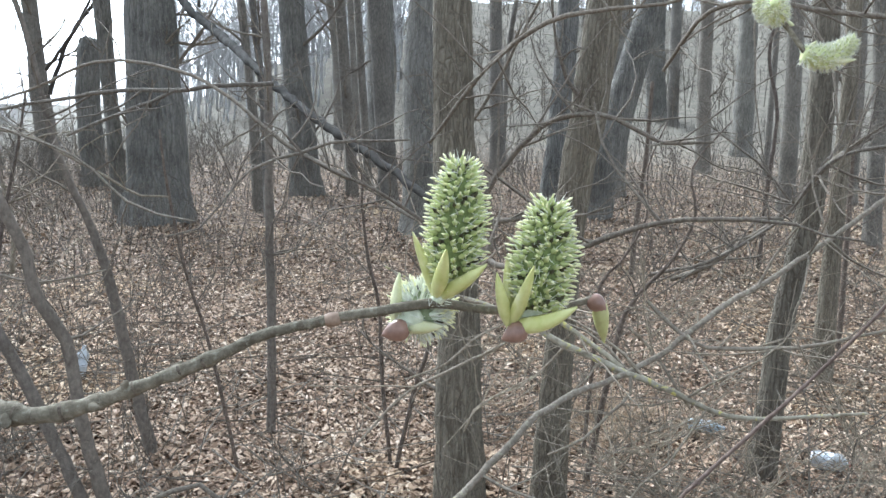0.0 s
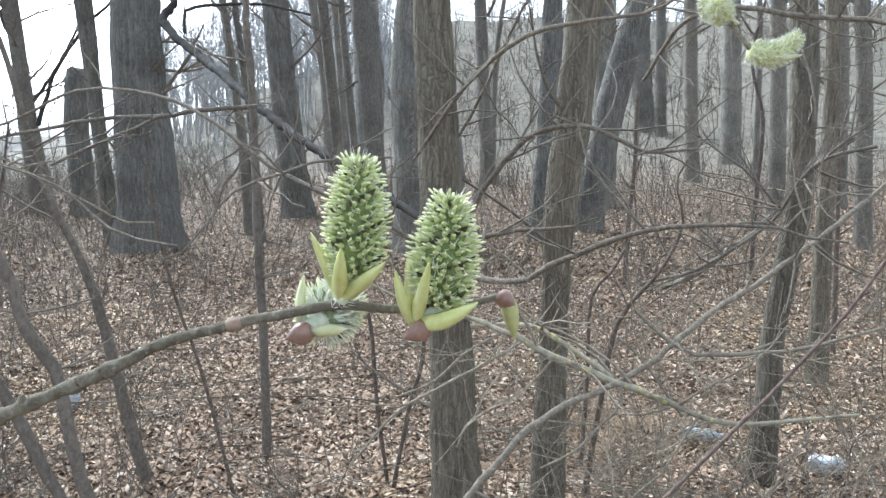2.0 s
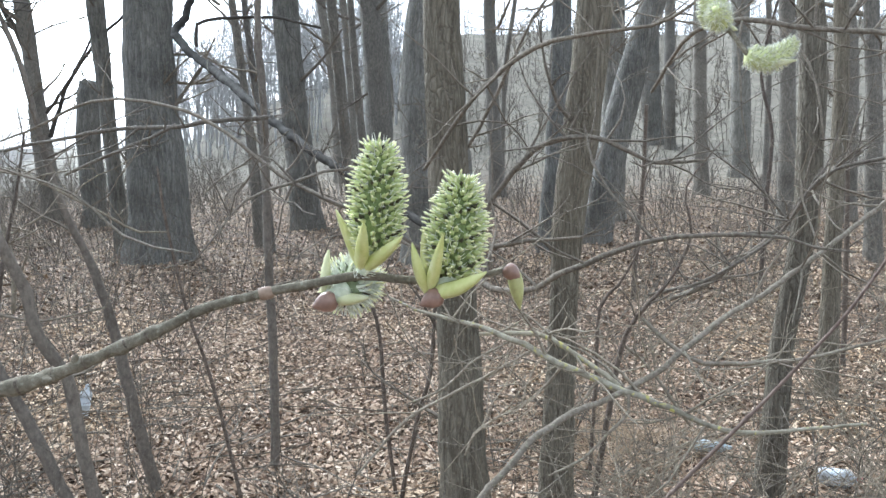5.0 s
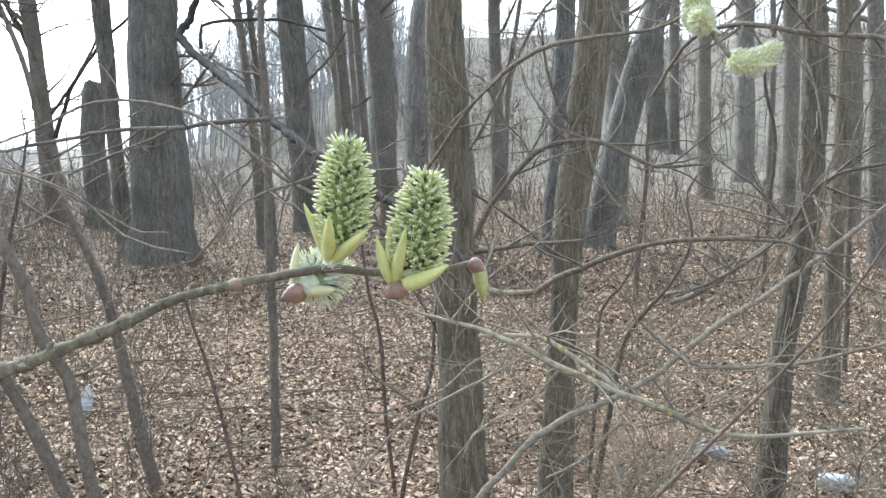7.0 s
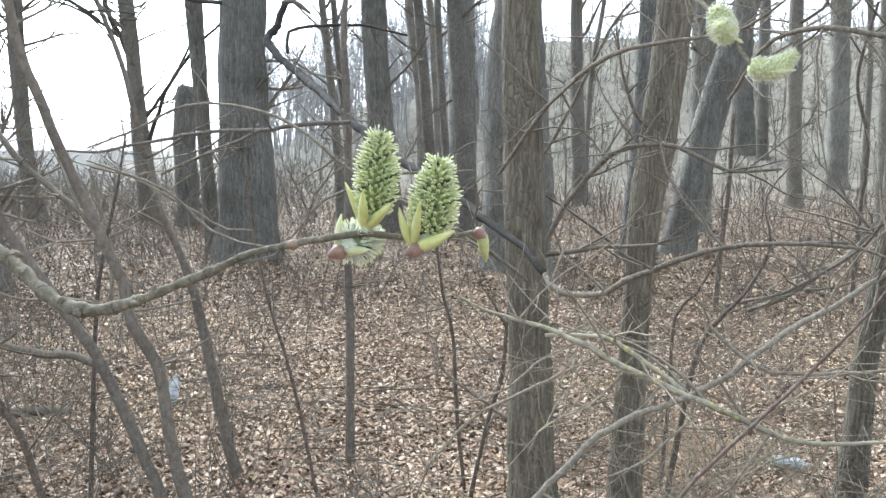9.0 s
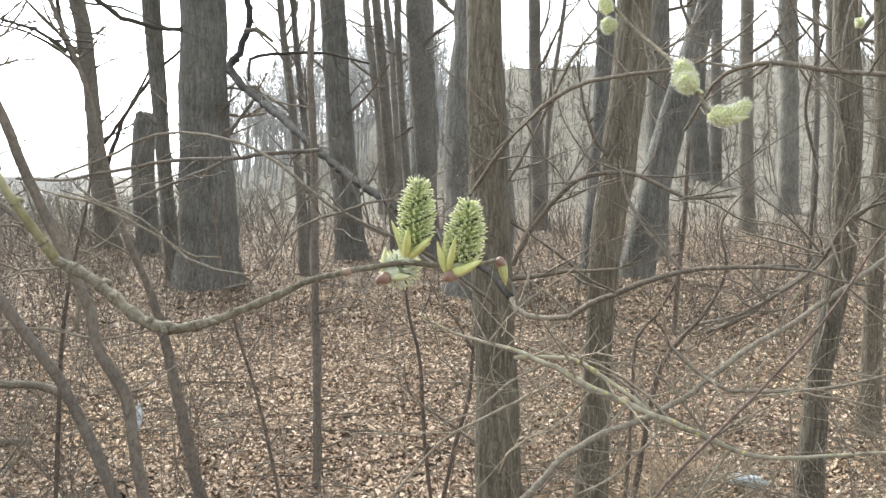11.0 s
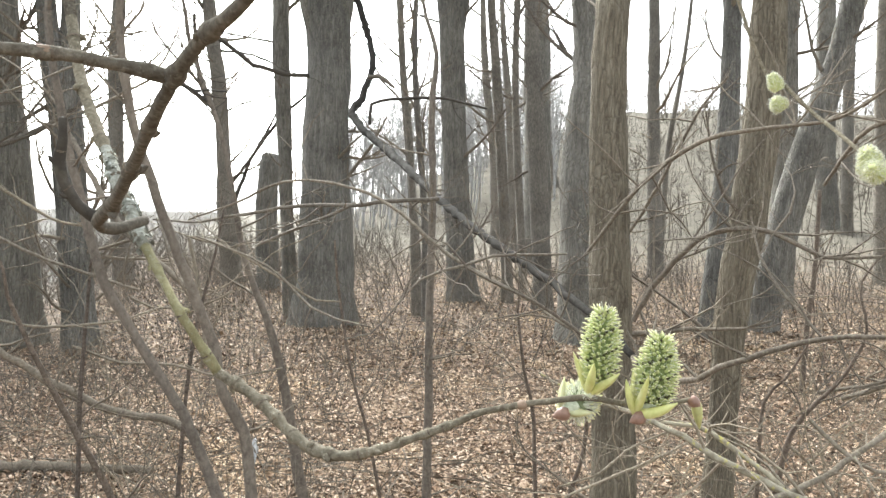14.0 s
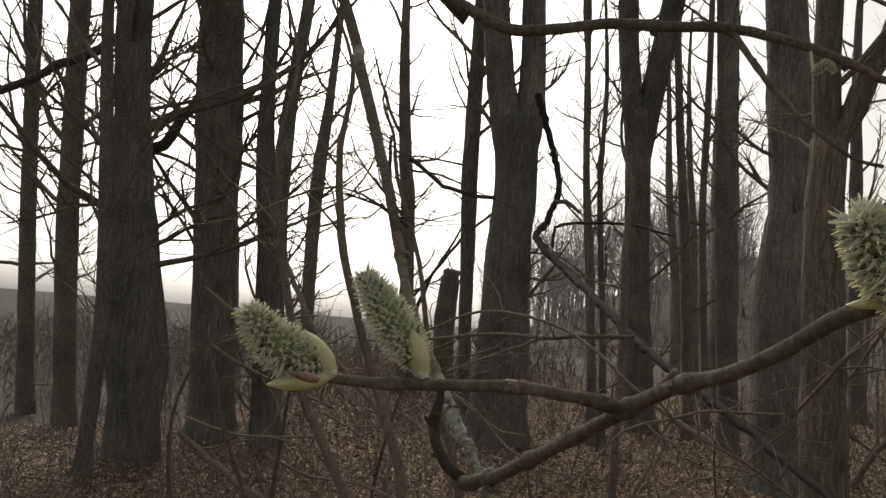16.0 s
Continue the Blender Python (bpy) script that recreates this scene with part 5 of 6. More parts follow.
willow = thing('willow', (-0.8, -0.45, 0), 'goat willow bough with lichened olive bark and open green catkins', 'willow')
knotty('trunk', [(-0.8, -0.45, -0.05, 0.022), (-0.82, -0.4, 0.8, 0.019), (-0.78, -0.3, 1.6, 0.013), (-0.6, -0.05, 2.15, 0.008), (-0.5, 0.2, 2.25, 0.0055), (-0.417, 0.421, 1.845, 0.0048), (-0.353, 0.360, 1.749, 0.0042), (-0.2904, 0.29867, 1.65268, 0.0031), (-0.27461, 0.28339, 1.62374, 0.00298)], BARK_WILLOW_DARK, willow, step=0.02, label='arching brown willow stem', seed=200)
knotty('stem', [(-0.27461, 0.28339, 1.62374, 0.00298), (-0.25159, 0.25902, 1.58643, 0.0028), (-0.22876, 0.23904, 1.55894, 0.00275), (-0.21305, 0.22621, 1.54223, 0.00264), (-0.19563, 0.21061, 1.52429, 0.00262), (-0.18155, 0.1976, 1.51144, 0.00221)], BARK_WILLOW, willow, knots=(0.1, 0.34, 0.58, 0.66, 0.86), step=0.003, label='olive-grey shoot with swollen nodes', seed=201, gain=0.3)
knotty('yellow_shoot', [(-0.18155, 0.1976, 1.51144, 0.00221), (-0.16687, 0.18772, 1.49733, 0.00164), (-0.15478, 0.18143, 1.4838, 0.0017), (-0.14213, 0.18798, 1.46001, 0.00202)], BARK_YELLOW, willow, knots=(0.25, 0.6, 0.9), step=0.003, label='yellowish stretch of the shoot', seed=211)
knotty('shoot', [(-0.14213, 0.18798, 1.46001, 0.00202), (-0.12699, 0.18449, 1.45388, 0.00199), (-0.11581, 0.18158, 1.44607, 0.00197), (-0.10161, 0.17776, 1.437, 0.00204), (-0.08658, 0.17366, 1.43549, 0.00191), (-0.0731, 0.1739, 1.43881, 0.00147), (-0.06273, 0.17397, 1.4427, 0.0013), (-0.0464, 0.17572, 1.44943, 0.0013), (-0.03685, 0.17679, 1.45392, 0.00121), (-0.02227, 0.17813, 1.45744, 0.00112), (-0.01088, 0.1791, 1.45933, 0.00112), (0.00011, 0.18003, 1.46102, 0.00112), (0.01338, 0.17886, 1.45998, 0.00095), (0.02717, 0.18188, 1.46025, 0.00077), (0.03626, 0.18565, 1.46156, 0.00087)], BARK_WILLOW, willow, knots=(0.05, 0.115, 0.16, 0.21, 0.265, 0.3, 0.365, 0.4, 0.445, 0.5, 0.54), step=0.0025, label='slender grey-brown shoot curving up to its catkins', seed=212, gain=0.42)
knotty('lichen_crust', [(-0.2204, 0.23219, 1.54987, 0.0029), (-0.21134, 0.22445, 1.5406, 0.0030), (-0.19563, 0.21061, 1.52429, 0.0029), (-0.18498, 0.20111, 1.51437, 0.0026), (-0.17824, 0.19508, 1.50856, 0.00243)], BARK_CRUST, willow, knots=(0.3, 0.6), label='pale grey lichen crust on the shoot', seed=202, bumps=0.3)
flakes = Geo()
flake_rng = random.Random(216)
for _ in range(150):
    k = flake_rng.random()
    p = np.array((-0.2204, 0.23219, 1.54987)) * (1 - k) + np.array((-0.17824, 0.19508, 1.50856)) * k
    ax = np.array((0.6, -0.53, -0.59))
    d = np.array([flake_rng.uniform(-1, 1) for _ in range(3)])
    d -= ax * (d @ ax)
    d /= np.linalg.norm(d)
    e = np.cross(ax, d)
    c = p + d * 0.0033
    size = flake_rng.uniform(0.0006, 0.0017)
    lift = flake_rng.uniform(0.1, 0.9)
    rim = [c + size * flake_rng.uniform(0.6, 1.2) * (math.cos(j * 0.9) * (ax + d * lift * 0.6) + math.sin(j * 0.9) * e) + d * size * flake_rng.uniform(0.0, 0.4) for j in range(7)]
    flakes.add([tuple(c - d * size * 0.35)] + [tuple(q) for q in rim], [(0, 1 + j, 1 + (j + 1) % 7) for j in range(7)])
tagged(part('lichen_crust', flakes, BARK_CRUST, willow, 'ragged pale lichen crust'), kind='stuff')
knotty('side_branch', [(-0.17589, 0.19122, 1.51869, 0.00206), (-0.17713, 0.17294, 1.51574, 0.00228), (-0.17794, 0.163, 1.51768, 0.00232), (-0.15893, 0.14372, 1.52549, 0.00224), (-0.14228, 0.1267, 1.53511, 0.00216), (-0.12582, 0.10852, 1.54525, 0.00198), (-0.11405, 0.09629, 1.55266, 0.00193), (-0.10582, 0.08825, 1.55787, 0.00199), (-0.09378, 0.07931, 1.56496, 0.00188), (-0.08013, 0.07, 1.56978, 0.00182), (-0.06941, 0.06171, 1.57605, 0.00178), (-0.06152, 0.05352, 1.58197, 0.00179), (-0.05442, 0.04729, 1.58564, 0.00182), (-0.04657, 0.04127, 1.5904, 0.00178), (-0.03945, 0.03608, 1.59485, 0.0017), (-0.03291, 0.03174, 1.5992, 0.00162), (-0.02241, 0.02648, 1.60679, 0.00153), (0.0076, 0.0365, 1.6568, 0.0022)], BARK_WILLOW_DARK, willow, knots=(0.17, 0.27, 0.36, 0.45, 0.52, 0.7, 0.8), label='brown side shoot with knobbly nodes', seed=203, gain=0.45)
knotty('spur', [(-0.1, 0.0845, 1.561, 0.0016), (-0.0955, 0.0815, 1.5662, 0.0013), (-0.0935, 0.0805, 1.5686, 0.0011)], BARK_WILLOW_DARK, willow, step=0.001, label='short stub beside the fork', seed=217)
knotty('stub', [(-0.17677, 0.16445, 1.51805, 0.00233), (-0.18332, 0.15971, 1.524, 0.002), (-0.1867, 0.15595, 1.53237, 0.00178), (-0.18769, 0.15413, 1.53967, 0.00177), (-0.18534, 0.15346, 1.54713, 0.00166), (-0.18522, 0.15307, 1.55482, 0.00135)], BARK_LIMB, willow, knots=(0.5, 0.75), label='short dead stub', seed=204)
knotty('catkin_shoot', [(-0.10643, 0.09075, 1.55692, 0.00179), (-0.11242, 0.08698, 1.55865, 0.00178), (-0.11813, 0.08282, 1.55964, 0.00169), (-0.13261, 0.0724, 1.56106, 0.00158), (-0.14148, 0.06405, 1.56061, 0.00147), (-0.14892, 0.05617, 1.56037, 0.00143), (-0.15728, 0.04585, 1.56029, 0.00132), (-0.16481, 0.03684, 1.56101, 0.00127), (-0.17279, 0.02971, 1.56292, 0.00093)], BARK_WILLOW_DARK, willow, knots=(0.05, 0.33, 0.72), label='brown shoot bearing two catkins', seed=205)
knotty('upper_branch', [(-0.6, -0.05, 2.15, 0.008), (-0.42, 0.12, 1.95, 0.0045), (-0.2432, 0.2415, 1.7466, 0.0032), (-0.235, 0.2456, 1.7416, 0.0032), (-0.2185, 0.2535, 1.7329, 0.0031), (-0.2036, 0.2604, 1.7285, 0.0031), (-0.181, 0.2698, 1.732, 0.0029), (-0.1597, 0.2785, 1.7363, 0.0029), (-0.1329, 0.29, 1.737, 0.0028), (-0.1115, 0.299, 1.7389, 0.0028), (-0.0927, 0.3072, 1.7377, 0.0026), (-0.0657, 0.3194, 1.7324, 0.0025), (-0.0412, 0.3308, 1.7239, 0.0022), (-0.0195, 0.3407, 1.7177, 0.002), (0.08, 0.4, 1.72, 0.0016)], BARK_WILLOW_DARK, willow, knots=(0.5, 0.62, 0.75, 0.85), label='long brown shoot passing overhead', seed=206)
knotty('upper_twig', [(-0.1102, 0.2996, 1.7385, 0.0013), (-0.102, 0.3034, 1.7357, 0.0019), (-0.0916, 0.2986, 1.7192, 0.0016), (-0.0802, 0.2944, 1.7015, 0.0014), (-0.067, 0.2907, 1.6861, 0.0012), (-0.052, 0.2876, 1.6723, 0.0011), (-0.0436, 0.2864, 1.6658, 0.0009), (-0.0333, 0.2857, 1.663, 0.0009)], BARK_WILLOW_DARK, willow, knots=(0.3, 0.7), seed=207)
knotty('hanging_twig', [(-0.6, -0.05, 2.15, 0.007), (-0.3, 0.35, 2.2, 0.005), (0.0, 0.55, 1.95, 0.003), (0.1071, 0.5163, 1.6525, 0.0012), (0.1235, 0.4947, 1.6214, 0.0013), (0.1385, 0.4735, 1.598, 0.0013), (0.1558, 0.4424, 1.5733, 0.0013), (0.1678, 0.4211, 1.5505, 0.0013), (0.1749, 0.4103, 1.5357, 0.0012)], BARK_WILLOW, willow, knots=(0.84, 0.93), label='thin hanging shoot with small catkins', seed=208)
red_shoot = thing('willow_shoot', (-0.22, 0.76, 0), 'thin red-brown shoot with small tight buds', 'shoot')
knotty('stem', [(-0.22, 0.76, -0.04, 0.005), (-0.12, 0.7, 0.5, 0.004), (0.06, 0.63, 0.98, 0.0026), (0.1811, 0.602, 1.1924, 0.0016), (0.2033, 0.5965, 1.2262, 0.0016), (0.26, 0.5863, 1.2939, 0.0014), (0.2939, 0.5822, 1.3346, 0.0013), (0.3176, 0.5767, 1.3673, 0.0012), (0.3404, 0.5716, 1.4059, 0.0011), (0.3526, 0.5649, 1.4343, 0.0011), (0.3791, 0.5607, 1.4797, 0.0009), (0.42, 0.55, 1.6, 0.001)], BARK_RED, red_shoot, knots=(0.76, 0.8, 0.84, 0.88, 0.92), seed=209)
catkin(willow, (0.0035, 0.1788, 1.4671), (0.0054, 0.1811, 1.4917), 0.0071, bend=(0.0000, 0.0000, 0.0000), bracts=(((-0.0050, 0.1750, 1.4768), (-0.1981, -0.9445, 0.2619), 0.0026, -0.0008), ((0.0024, 0.1672, 1.4736), (0.1214, -0.9874, 0.1018), 0.0038, 0.0010), ((0.0104, 0.1705, 1.4705), (0.2603, -0.9653, 0.0197), 0.0038, 0.0010), ), root=(0.0004, 0.1781, 1.4619), seed=301, rows=20)
catkin(willow, (0.0219, 0.1756, 1.4613), (0.0245, 0.1777, 1.4837), 0.0076, bend=(0.0000, 0.0000, 0.0000), bracts=(((0.0127, 0.1695, 1.4691), (-0.2292, -0.9727, 0.0375), 0.0033, 0.0014), ((0.0198, 0.1642, 1.4711), (0.0464, -0.9913, 0.1233), 0.0033, 0.0008), ((0.0149, 0.1751, 1.4729), (-0.3402, -0.9339, 0.1096), 0.0028, 0.0010), ((0.0292, 0.1681, 1.4624), (0.1368, -0.9714, -0.1941), 0.0047, 0.0026), ), scale=((0.0196, 0.1731, 1.4577), (0.0145, 0.1725, 1.4551), 0.0024), root=(0.0164, 0.1748, 1.4566), seed=302, rows=20)
catkin(willow, (-0.0041, 0.1819, 1.4573), (-0.0005, 0.1959, 1.4584), 0.0075, bend=(0.0000, 0.0000, 0.0000), bracts=(((-0.0084, 0.1835, 1.4670), (-0.2639, -0.9567, 0.1229), 0.0030, 0.0012), ((0.0017, 0.1791, 1.4553), (0.1046, -0.9749, -0.1965), 0.0041, 0.0010), ), scale=((-0.0057, 0.1796, 1.4555), (-0.0115, 0.1791, 1.4537), 0.0026), root=(-0.0089, 0.1814, 1.4548), seed=303, rows=15, coat=CAPSULE_PALE, hairy=1.0)
catkin(willow, (-0.1661, 0.0363, 1.5632), (-0.1781, 0.0229, 1.5749), 0.0059, bend=(-0.0009, -0.0002, -0.0018), bracts=(((-0.1672, 0.0312, 1.5710), (0.6771, -0.6961, 0.2389), 0.0058, 0.0017), ((-0.1729, 0.0267, 1.5584), (0.5467, -0.8163, -0.1865), 0.0052, 0.0019), ), scale=((-0.1611, 0.0275, 1.5610), (-0.1680, 0.0250, 1.5623), 0.0011), root=(-0.1629, 0.0375, 1.5616), seed=304, rows=20, coat=CAPSULE_PALE, hairy=1.0)
catkin(willow, (-0.1513, 0.0550, 1.5665), (-0.1661, 0.0519, 1.5857), 0.0058, bend=(0.0000, 0.0000, 0.0000), bracts=(((-0.1500, 0.0498, 1.5727), (0.5244, -0.8507, -0.0350), 0.0060, 0.0012), ), root=(-0.1491, 0.0560, 1.5620), seed=305, rows=20, coat=CAPSULE_PALE, hairy=1.0)
catkin(willow, (-0.0483, 0.0451, 1.5870), (-0.0586, 0.0355, 1.6007), 0.0072, bend=(0.0000, 0.0000, 0.0000), bracts=(((-0.0588, 0.0384, 1.5844), (-0.0791, -0.9662, -0.2453), 0.0032, 0.0006), ((-0.0507, 0.0480, 1.5969), (-0.0248, -0.9991, 0.0341), 0.0036, 0.0005), ), seed=306, rows=19, coat=CAPSULE_PALE, hairy=1.0)
catkin(willow, (-0.0408, 0.0503, 1.5967), (-0.0462, 0.0493, 1.6195), 0.0077, bend=(0.0000, 0.0000, 0.0000), bracts=(((-0.0429, 0.0451, 1.6027), (-0.0611, -0.9791, -0.1941), 0.0033, 0.0005), ), seed=307, rows=20, coat=CAPSULE_PALE, hairy=1.0)
catkin(willow, (-0.0470, 0.0391, 1.5877), (-0.0402, 0.0351, 1.5882), 0.0041, bend=(0.0000, 0.0000, 0.0000), bracts=(((-0.0396, 0.0384, 1.5907), (0.0362, -0.9958, -0.0835), 0.0031, 0.0005), ), seed=308, rows=12, coat=CAPSULE_PALE, hairy=1.0)
catkin(willow, (0.1746, 0.4101, 1.5343), (0.1997, 0.4126, 1.5421), 0.0078, bend=(0.0015, -0.0003, -0.0048), bracts=(((0.1985, 0.4060, 1.5300), (0.05, -0.6, -0.8), 0.0058, 0.0032), ((0.1796, 0.4080, 1.5407), (-0.2457, -0.9448, 0.2168), 0.0035, 0.0007), ), coat=CAPSULE_CREAM, seed=309, rows=18, hairy=1.0)
catkin(willow, (0.1644, 0.4261, 1.5521), (0.1569, 0.4169, 1.5684), 0.0093, bend=(0.0000, 0.0000, 0.0000), bracts=(((0.1530, 0.4226, 1.5559), (-0.4213, -0.8441, -0.3317), 0.0057, 0.0011), ((0.1717, 0.4239, 1.5560), (0.0829, -0.9653, -0.2478), 0.0050, 0.0011), ), seed=310, coat=CAPSULE_CREAM, rows=12, hairy=1.0)
catkin(willow, (0.1651, 0.4231, 1.5525), (0.1569, 0.4059, 1.5574), 0.0078, bend=(0.0000, 0.0000, 0.0000), bracts=(((0.1726, 0.4193, 1.5486), (0.0766, -0.9242, -0.3742), 0.0043, 0.0011), ), seed=311, coat=CAPSULE_CREAM, rows=10, hairy=1.0)
catkin(willow, (0.1228, 0.4858, 1.6014), (0.1164, 0.4829, 1.6078), 0.0071, bend=(0.0000, 0.0000, 0.0000), bracts=(((0.1263, 0.4834, 1.6056), (0.2055, -0.9634, -0.1724), 0.0048, 0.0012), ), seed=312, coat=CAPSULE_CREAM, rows=10, hairy=1.0)
catkin(willow, (0.1213, 0.4919, 1.6150), (0.1154, 0.4915, 1.6259), 0.0060, bend=(0.0000, 0.0000, 0.0000), bracts=(((0.1137, 0.4885, 1.6163), (-0.4086, -0.8956, -0.1759), 0.0048, 0.0012), ), seed=313, coat=CAPSULE_CREAM, rows=10, hairy=1.0)
tip = Geo()
bud(tip, (0.0371, 0.1847, 1.4617), (0.0387, 0.1839, 1.4516), 0.0019)
part('tip_bud', tip, TIPBUD, willow, 'long pointed yellow-green end bud')
cap = Geo()
bud(cap, (0.0351, 0.1846, 1.4621), (0.0388, 0.1836, 1.4588), 0.0021)
part('bud_cap', cap, BUDSCALE, willow, 'brown cap of the end bud')
ring = Geo()
tube(ring, [(-0.02367, 0.17799, 1.45703, 0.00137), (-0.02287, 0.17807, 1.45723, 0.00161), (-0.02147, 0.17818, 1.45744, 0.00161), (-0.02067, 0.17826, 1.45765, 0.00137)], 12)
part('scar_ring', ring, SCAR, willow, 'rusty ring scar')
ring = Geo()
tube(ring, [(-0.13431, 0.07128, 1.5611, 0.00157), (-0.13362, 0.07184, 1.56114, 0.00179), (-0.13164, 0.07305, 1.56112, 0.00179), (-0.13094, 0.07362, 1.56103, 0.00158)], 12)
part('scar_ring', ring, SCAR, willow, 'rusty ring scar')
catkin(willow, (-0.0636, 0.3163, 1.7172), (-0.0538, 0.3151, 1.7176), 0.0029, bend=(0.0009, -0.0001, 0.0047), bracts=(), root=(-0.0651, 0.3145, 1.7286), seed=314, rows=9, coat=CAPSULE_PALE, hairy=1.0)
knotty('bud_twig', [(-0.3, 0.35, 2.2, 0.003), (0.12, 0.5, 1.98, 0.002), (0.29783, 0.48003, 1.65063, 0.0014), (0.29608, 0.47782, 1.62581, 0.0014), (0.29517, 0.47614, 1.60677, 0.0014)], BARK_WILLOW_DARK, willow, knots=(0.9,), label='thin hanging twig', seed=215)
catkin(willow, (0.2952, 0.4761, 1.6068), (0.2956, 0.4756, 1.6001), 0.0039, bend=(0.0000, 0.0000, 0.0000), bracts=(((0.2913, 0.4734, 1.5998), (-0.5973, -0.7550, -0.2706), 0.0037, 0.0008), ), seed=315, rows=8, coat=CAPSULE_CREAM, hairy=1.0)
STRAW_AT = (0.82, 3.93)

# ---- undergrowth and distance ----


def brush(name, label, count, near, far, a0, a1, height, mat, seed, lean=0.35):
    rng = random.Random(seed)
    g = Geo()
    for _ in range(count):
        d = rng.uniform(near, far)
        a = radians(rng.uniform(a0, a1))
        x, y = d * math.sin(a), d * math.cos(a)
        h = height * rng.uniform(0.4, 1.3)
        way = (rng.uniform(-lean, lean), rng.uniform(-lean, lean), 1)
        r = 0.0016 + 0.0003 * d * rng.uniform(0.5, 1.4)
        ln = rough_line((x, y, ground_height(x, y) - 0.03), way, h, r, r * 0.4, rng, 4, 0.2)
        thin_tube(g, ln)
        for _ in range(3):
            s = ln[rng.randint(1, 4)]
            thin_tube(g, rough_line(s[:3], (rng.uniform(-1, 1), rng.uniform(-1, 1), rng.uniform(0, 1)), h * rng.uniform(0.15, 0.4), r * 0.6, r * 0.3, rng, 2, 0.3))
    return tagged(part(name, g, mat), label, "undergrowth", kind="stuff")


brush("undergrowth", "thin leafless brush between the trunks", 1900, 7, 24, -48, 36, 0.85, BRUSH, 401, 0.5)
brush("distant_undergrowth", "pale dry brush along the edge of the wood", 1600, 18, 45, -50, 34, 1.3, BRUSH, 402)


brush("bank_brush", "dark tangled brush on the bank beside the field", 2300, 11, 36, -60, -14, 0.9, BRUSH, 404, 0.7)
brush("dark_shoots", "thin dark shoots crowding the floor near the field", 480, 2.3, 8.0, -58, -17, 0.6, BRUSH, 405, 0.8)
brush("dry_grass", "dull grey dead grass and stalks at the field side", 2600, 6, 34, -62, -24, 0.22, BRUSH, 406, 0.8)
brush("slope_scrub", "dull brown scrub covering the slope", 1700, 48, 93, -6, 38, 1.2, BRUSH, 407, 0.5)
brush("thin_shoots", "thin bare shoots standing up through the leaf litter", 190, 2.7, 7.5, -48, 34, 0.75, BARK_TWIG, 403, 0.45)


def fallen_twigs(count, near, far, a0, a1, seed):
    """Dead twigs lying criss-cross on the leaves, each with a side twig or two."""
    rng = random.Random(seed)
    g = Geo()
    for _ in range(count):
        d = near * (far / near) ** rng.random()
        a = radians(rng.uniform(a0, a1))
        x, y = d * math.sin(a), d * math.cos(a)
        w = rng.uniform(0, 6.283)
        ln = rng.uniform(0.15, 0.9)
        r = rng.uniform(0.002, 0.006)
        line = rough_line((x, y, 0.012 + rng.random() * 0.05), (math.cos(w), math.sin(w), rng.uniform(-0.03, 0.16)), ln, r, r * 0.4, rng, 5, 0.14, -0.02)
        thin_tube(g, line)
        for _ in range(2):
            q = line[rng.randint(1, 4)]
            thin_tube(g, rough_line(q[:3], (math.cos(w + rng.uniform(-0.9, 0.9)), math.sin(w + rng.uniform(-0.9, 0.9)), rng.uniform(0, 0.4)), ln * rng.uniform(0.15, 0.4), r * 0.6, r * 0.3, rng, 3, 0.2))
    return tagged(part("fallen_twigs", g, BARK_TWIG), "dead brown twigs lying criss-cross on the leaf litter", "twigs", kind="stuff")


fallen_twigs(900, 2.2, 11.0, -52, 36, 408)


def far_wood(name, label, count, near, far, a0, a1, height, seed, mat=None):
    rng = random.Random(seed)
    g = Geo()
    for _ in range(count):
        d = rng.uniform(near, far)
        a = radians(rng.uniform(a0, a1))
        x, y = d * math.sin(a), d * math.cos(a)
        z = ground_height(x, y)
        h = height * rng.uniform(0.6, 1.15)
        r = h * 0.0085
        ln = rough_line((x, y, z - 0.1), (rng.uniform(-0.1, 0.1), 0, 1), h, r, r * 0.3, rng, 6, 0.07)
        tube(g, ln, 4, cap=False)
        for _ in range(11):
            j = rng.randint(2, 6)
            s = ln[j]
            br = rough_line(s[:3], (rng.uniform(-1, 1), rng.uniform(-1, 1), rng.uniform(0.2, 1.4)), h * rng.uniform(0.12, 0.32), s[3] * 0.55, s[3] * 0.2 + 0.01, rng, 3, 0.25, 0.1)
            thin_tube(g, br)
            for _ in range(3):
                q = br[rng.randint(1, 3)]
                thin_tube(g, rough_line(q[:3], (rng.uniform(-1, 1), rng.uniform(-1, 1), rng.uniform(0, 1.3)), h * rng.uniform(0.05, 0.14), q[3] * 0.6, 0.012, rng, 2, 0.3))
    return tagged(part(name, g, mat or HAZY_TWIGS), label, "woodland", kind="stuff")


far_wood("distant_wood", "leafless wood beyond the near trees, greyed by painted haze", 380, 45, 85, -20, -3, 7.4, 501)
far_wood("hillside_wood", "sparse leafless young trees on the slope", 420, 36, 92, -4, 36, 3.2, 502, BRUSH)

far_wood("ridge_wood", "thin line of leafless scrub along the ridge", 170, 82, 98, -6, 38, 2.4, 503, BRUSH)


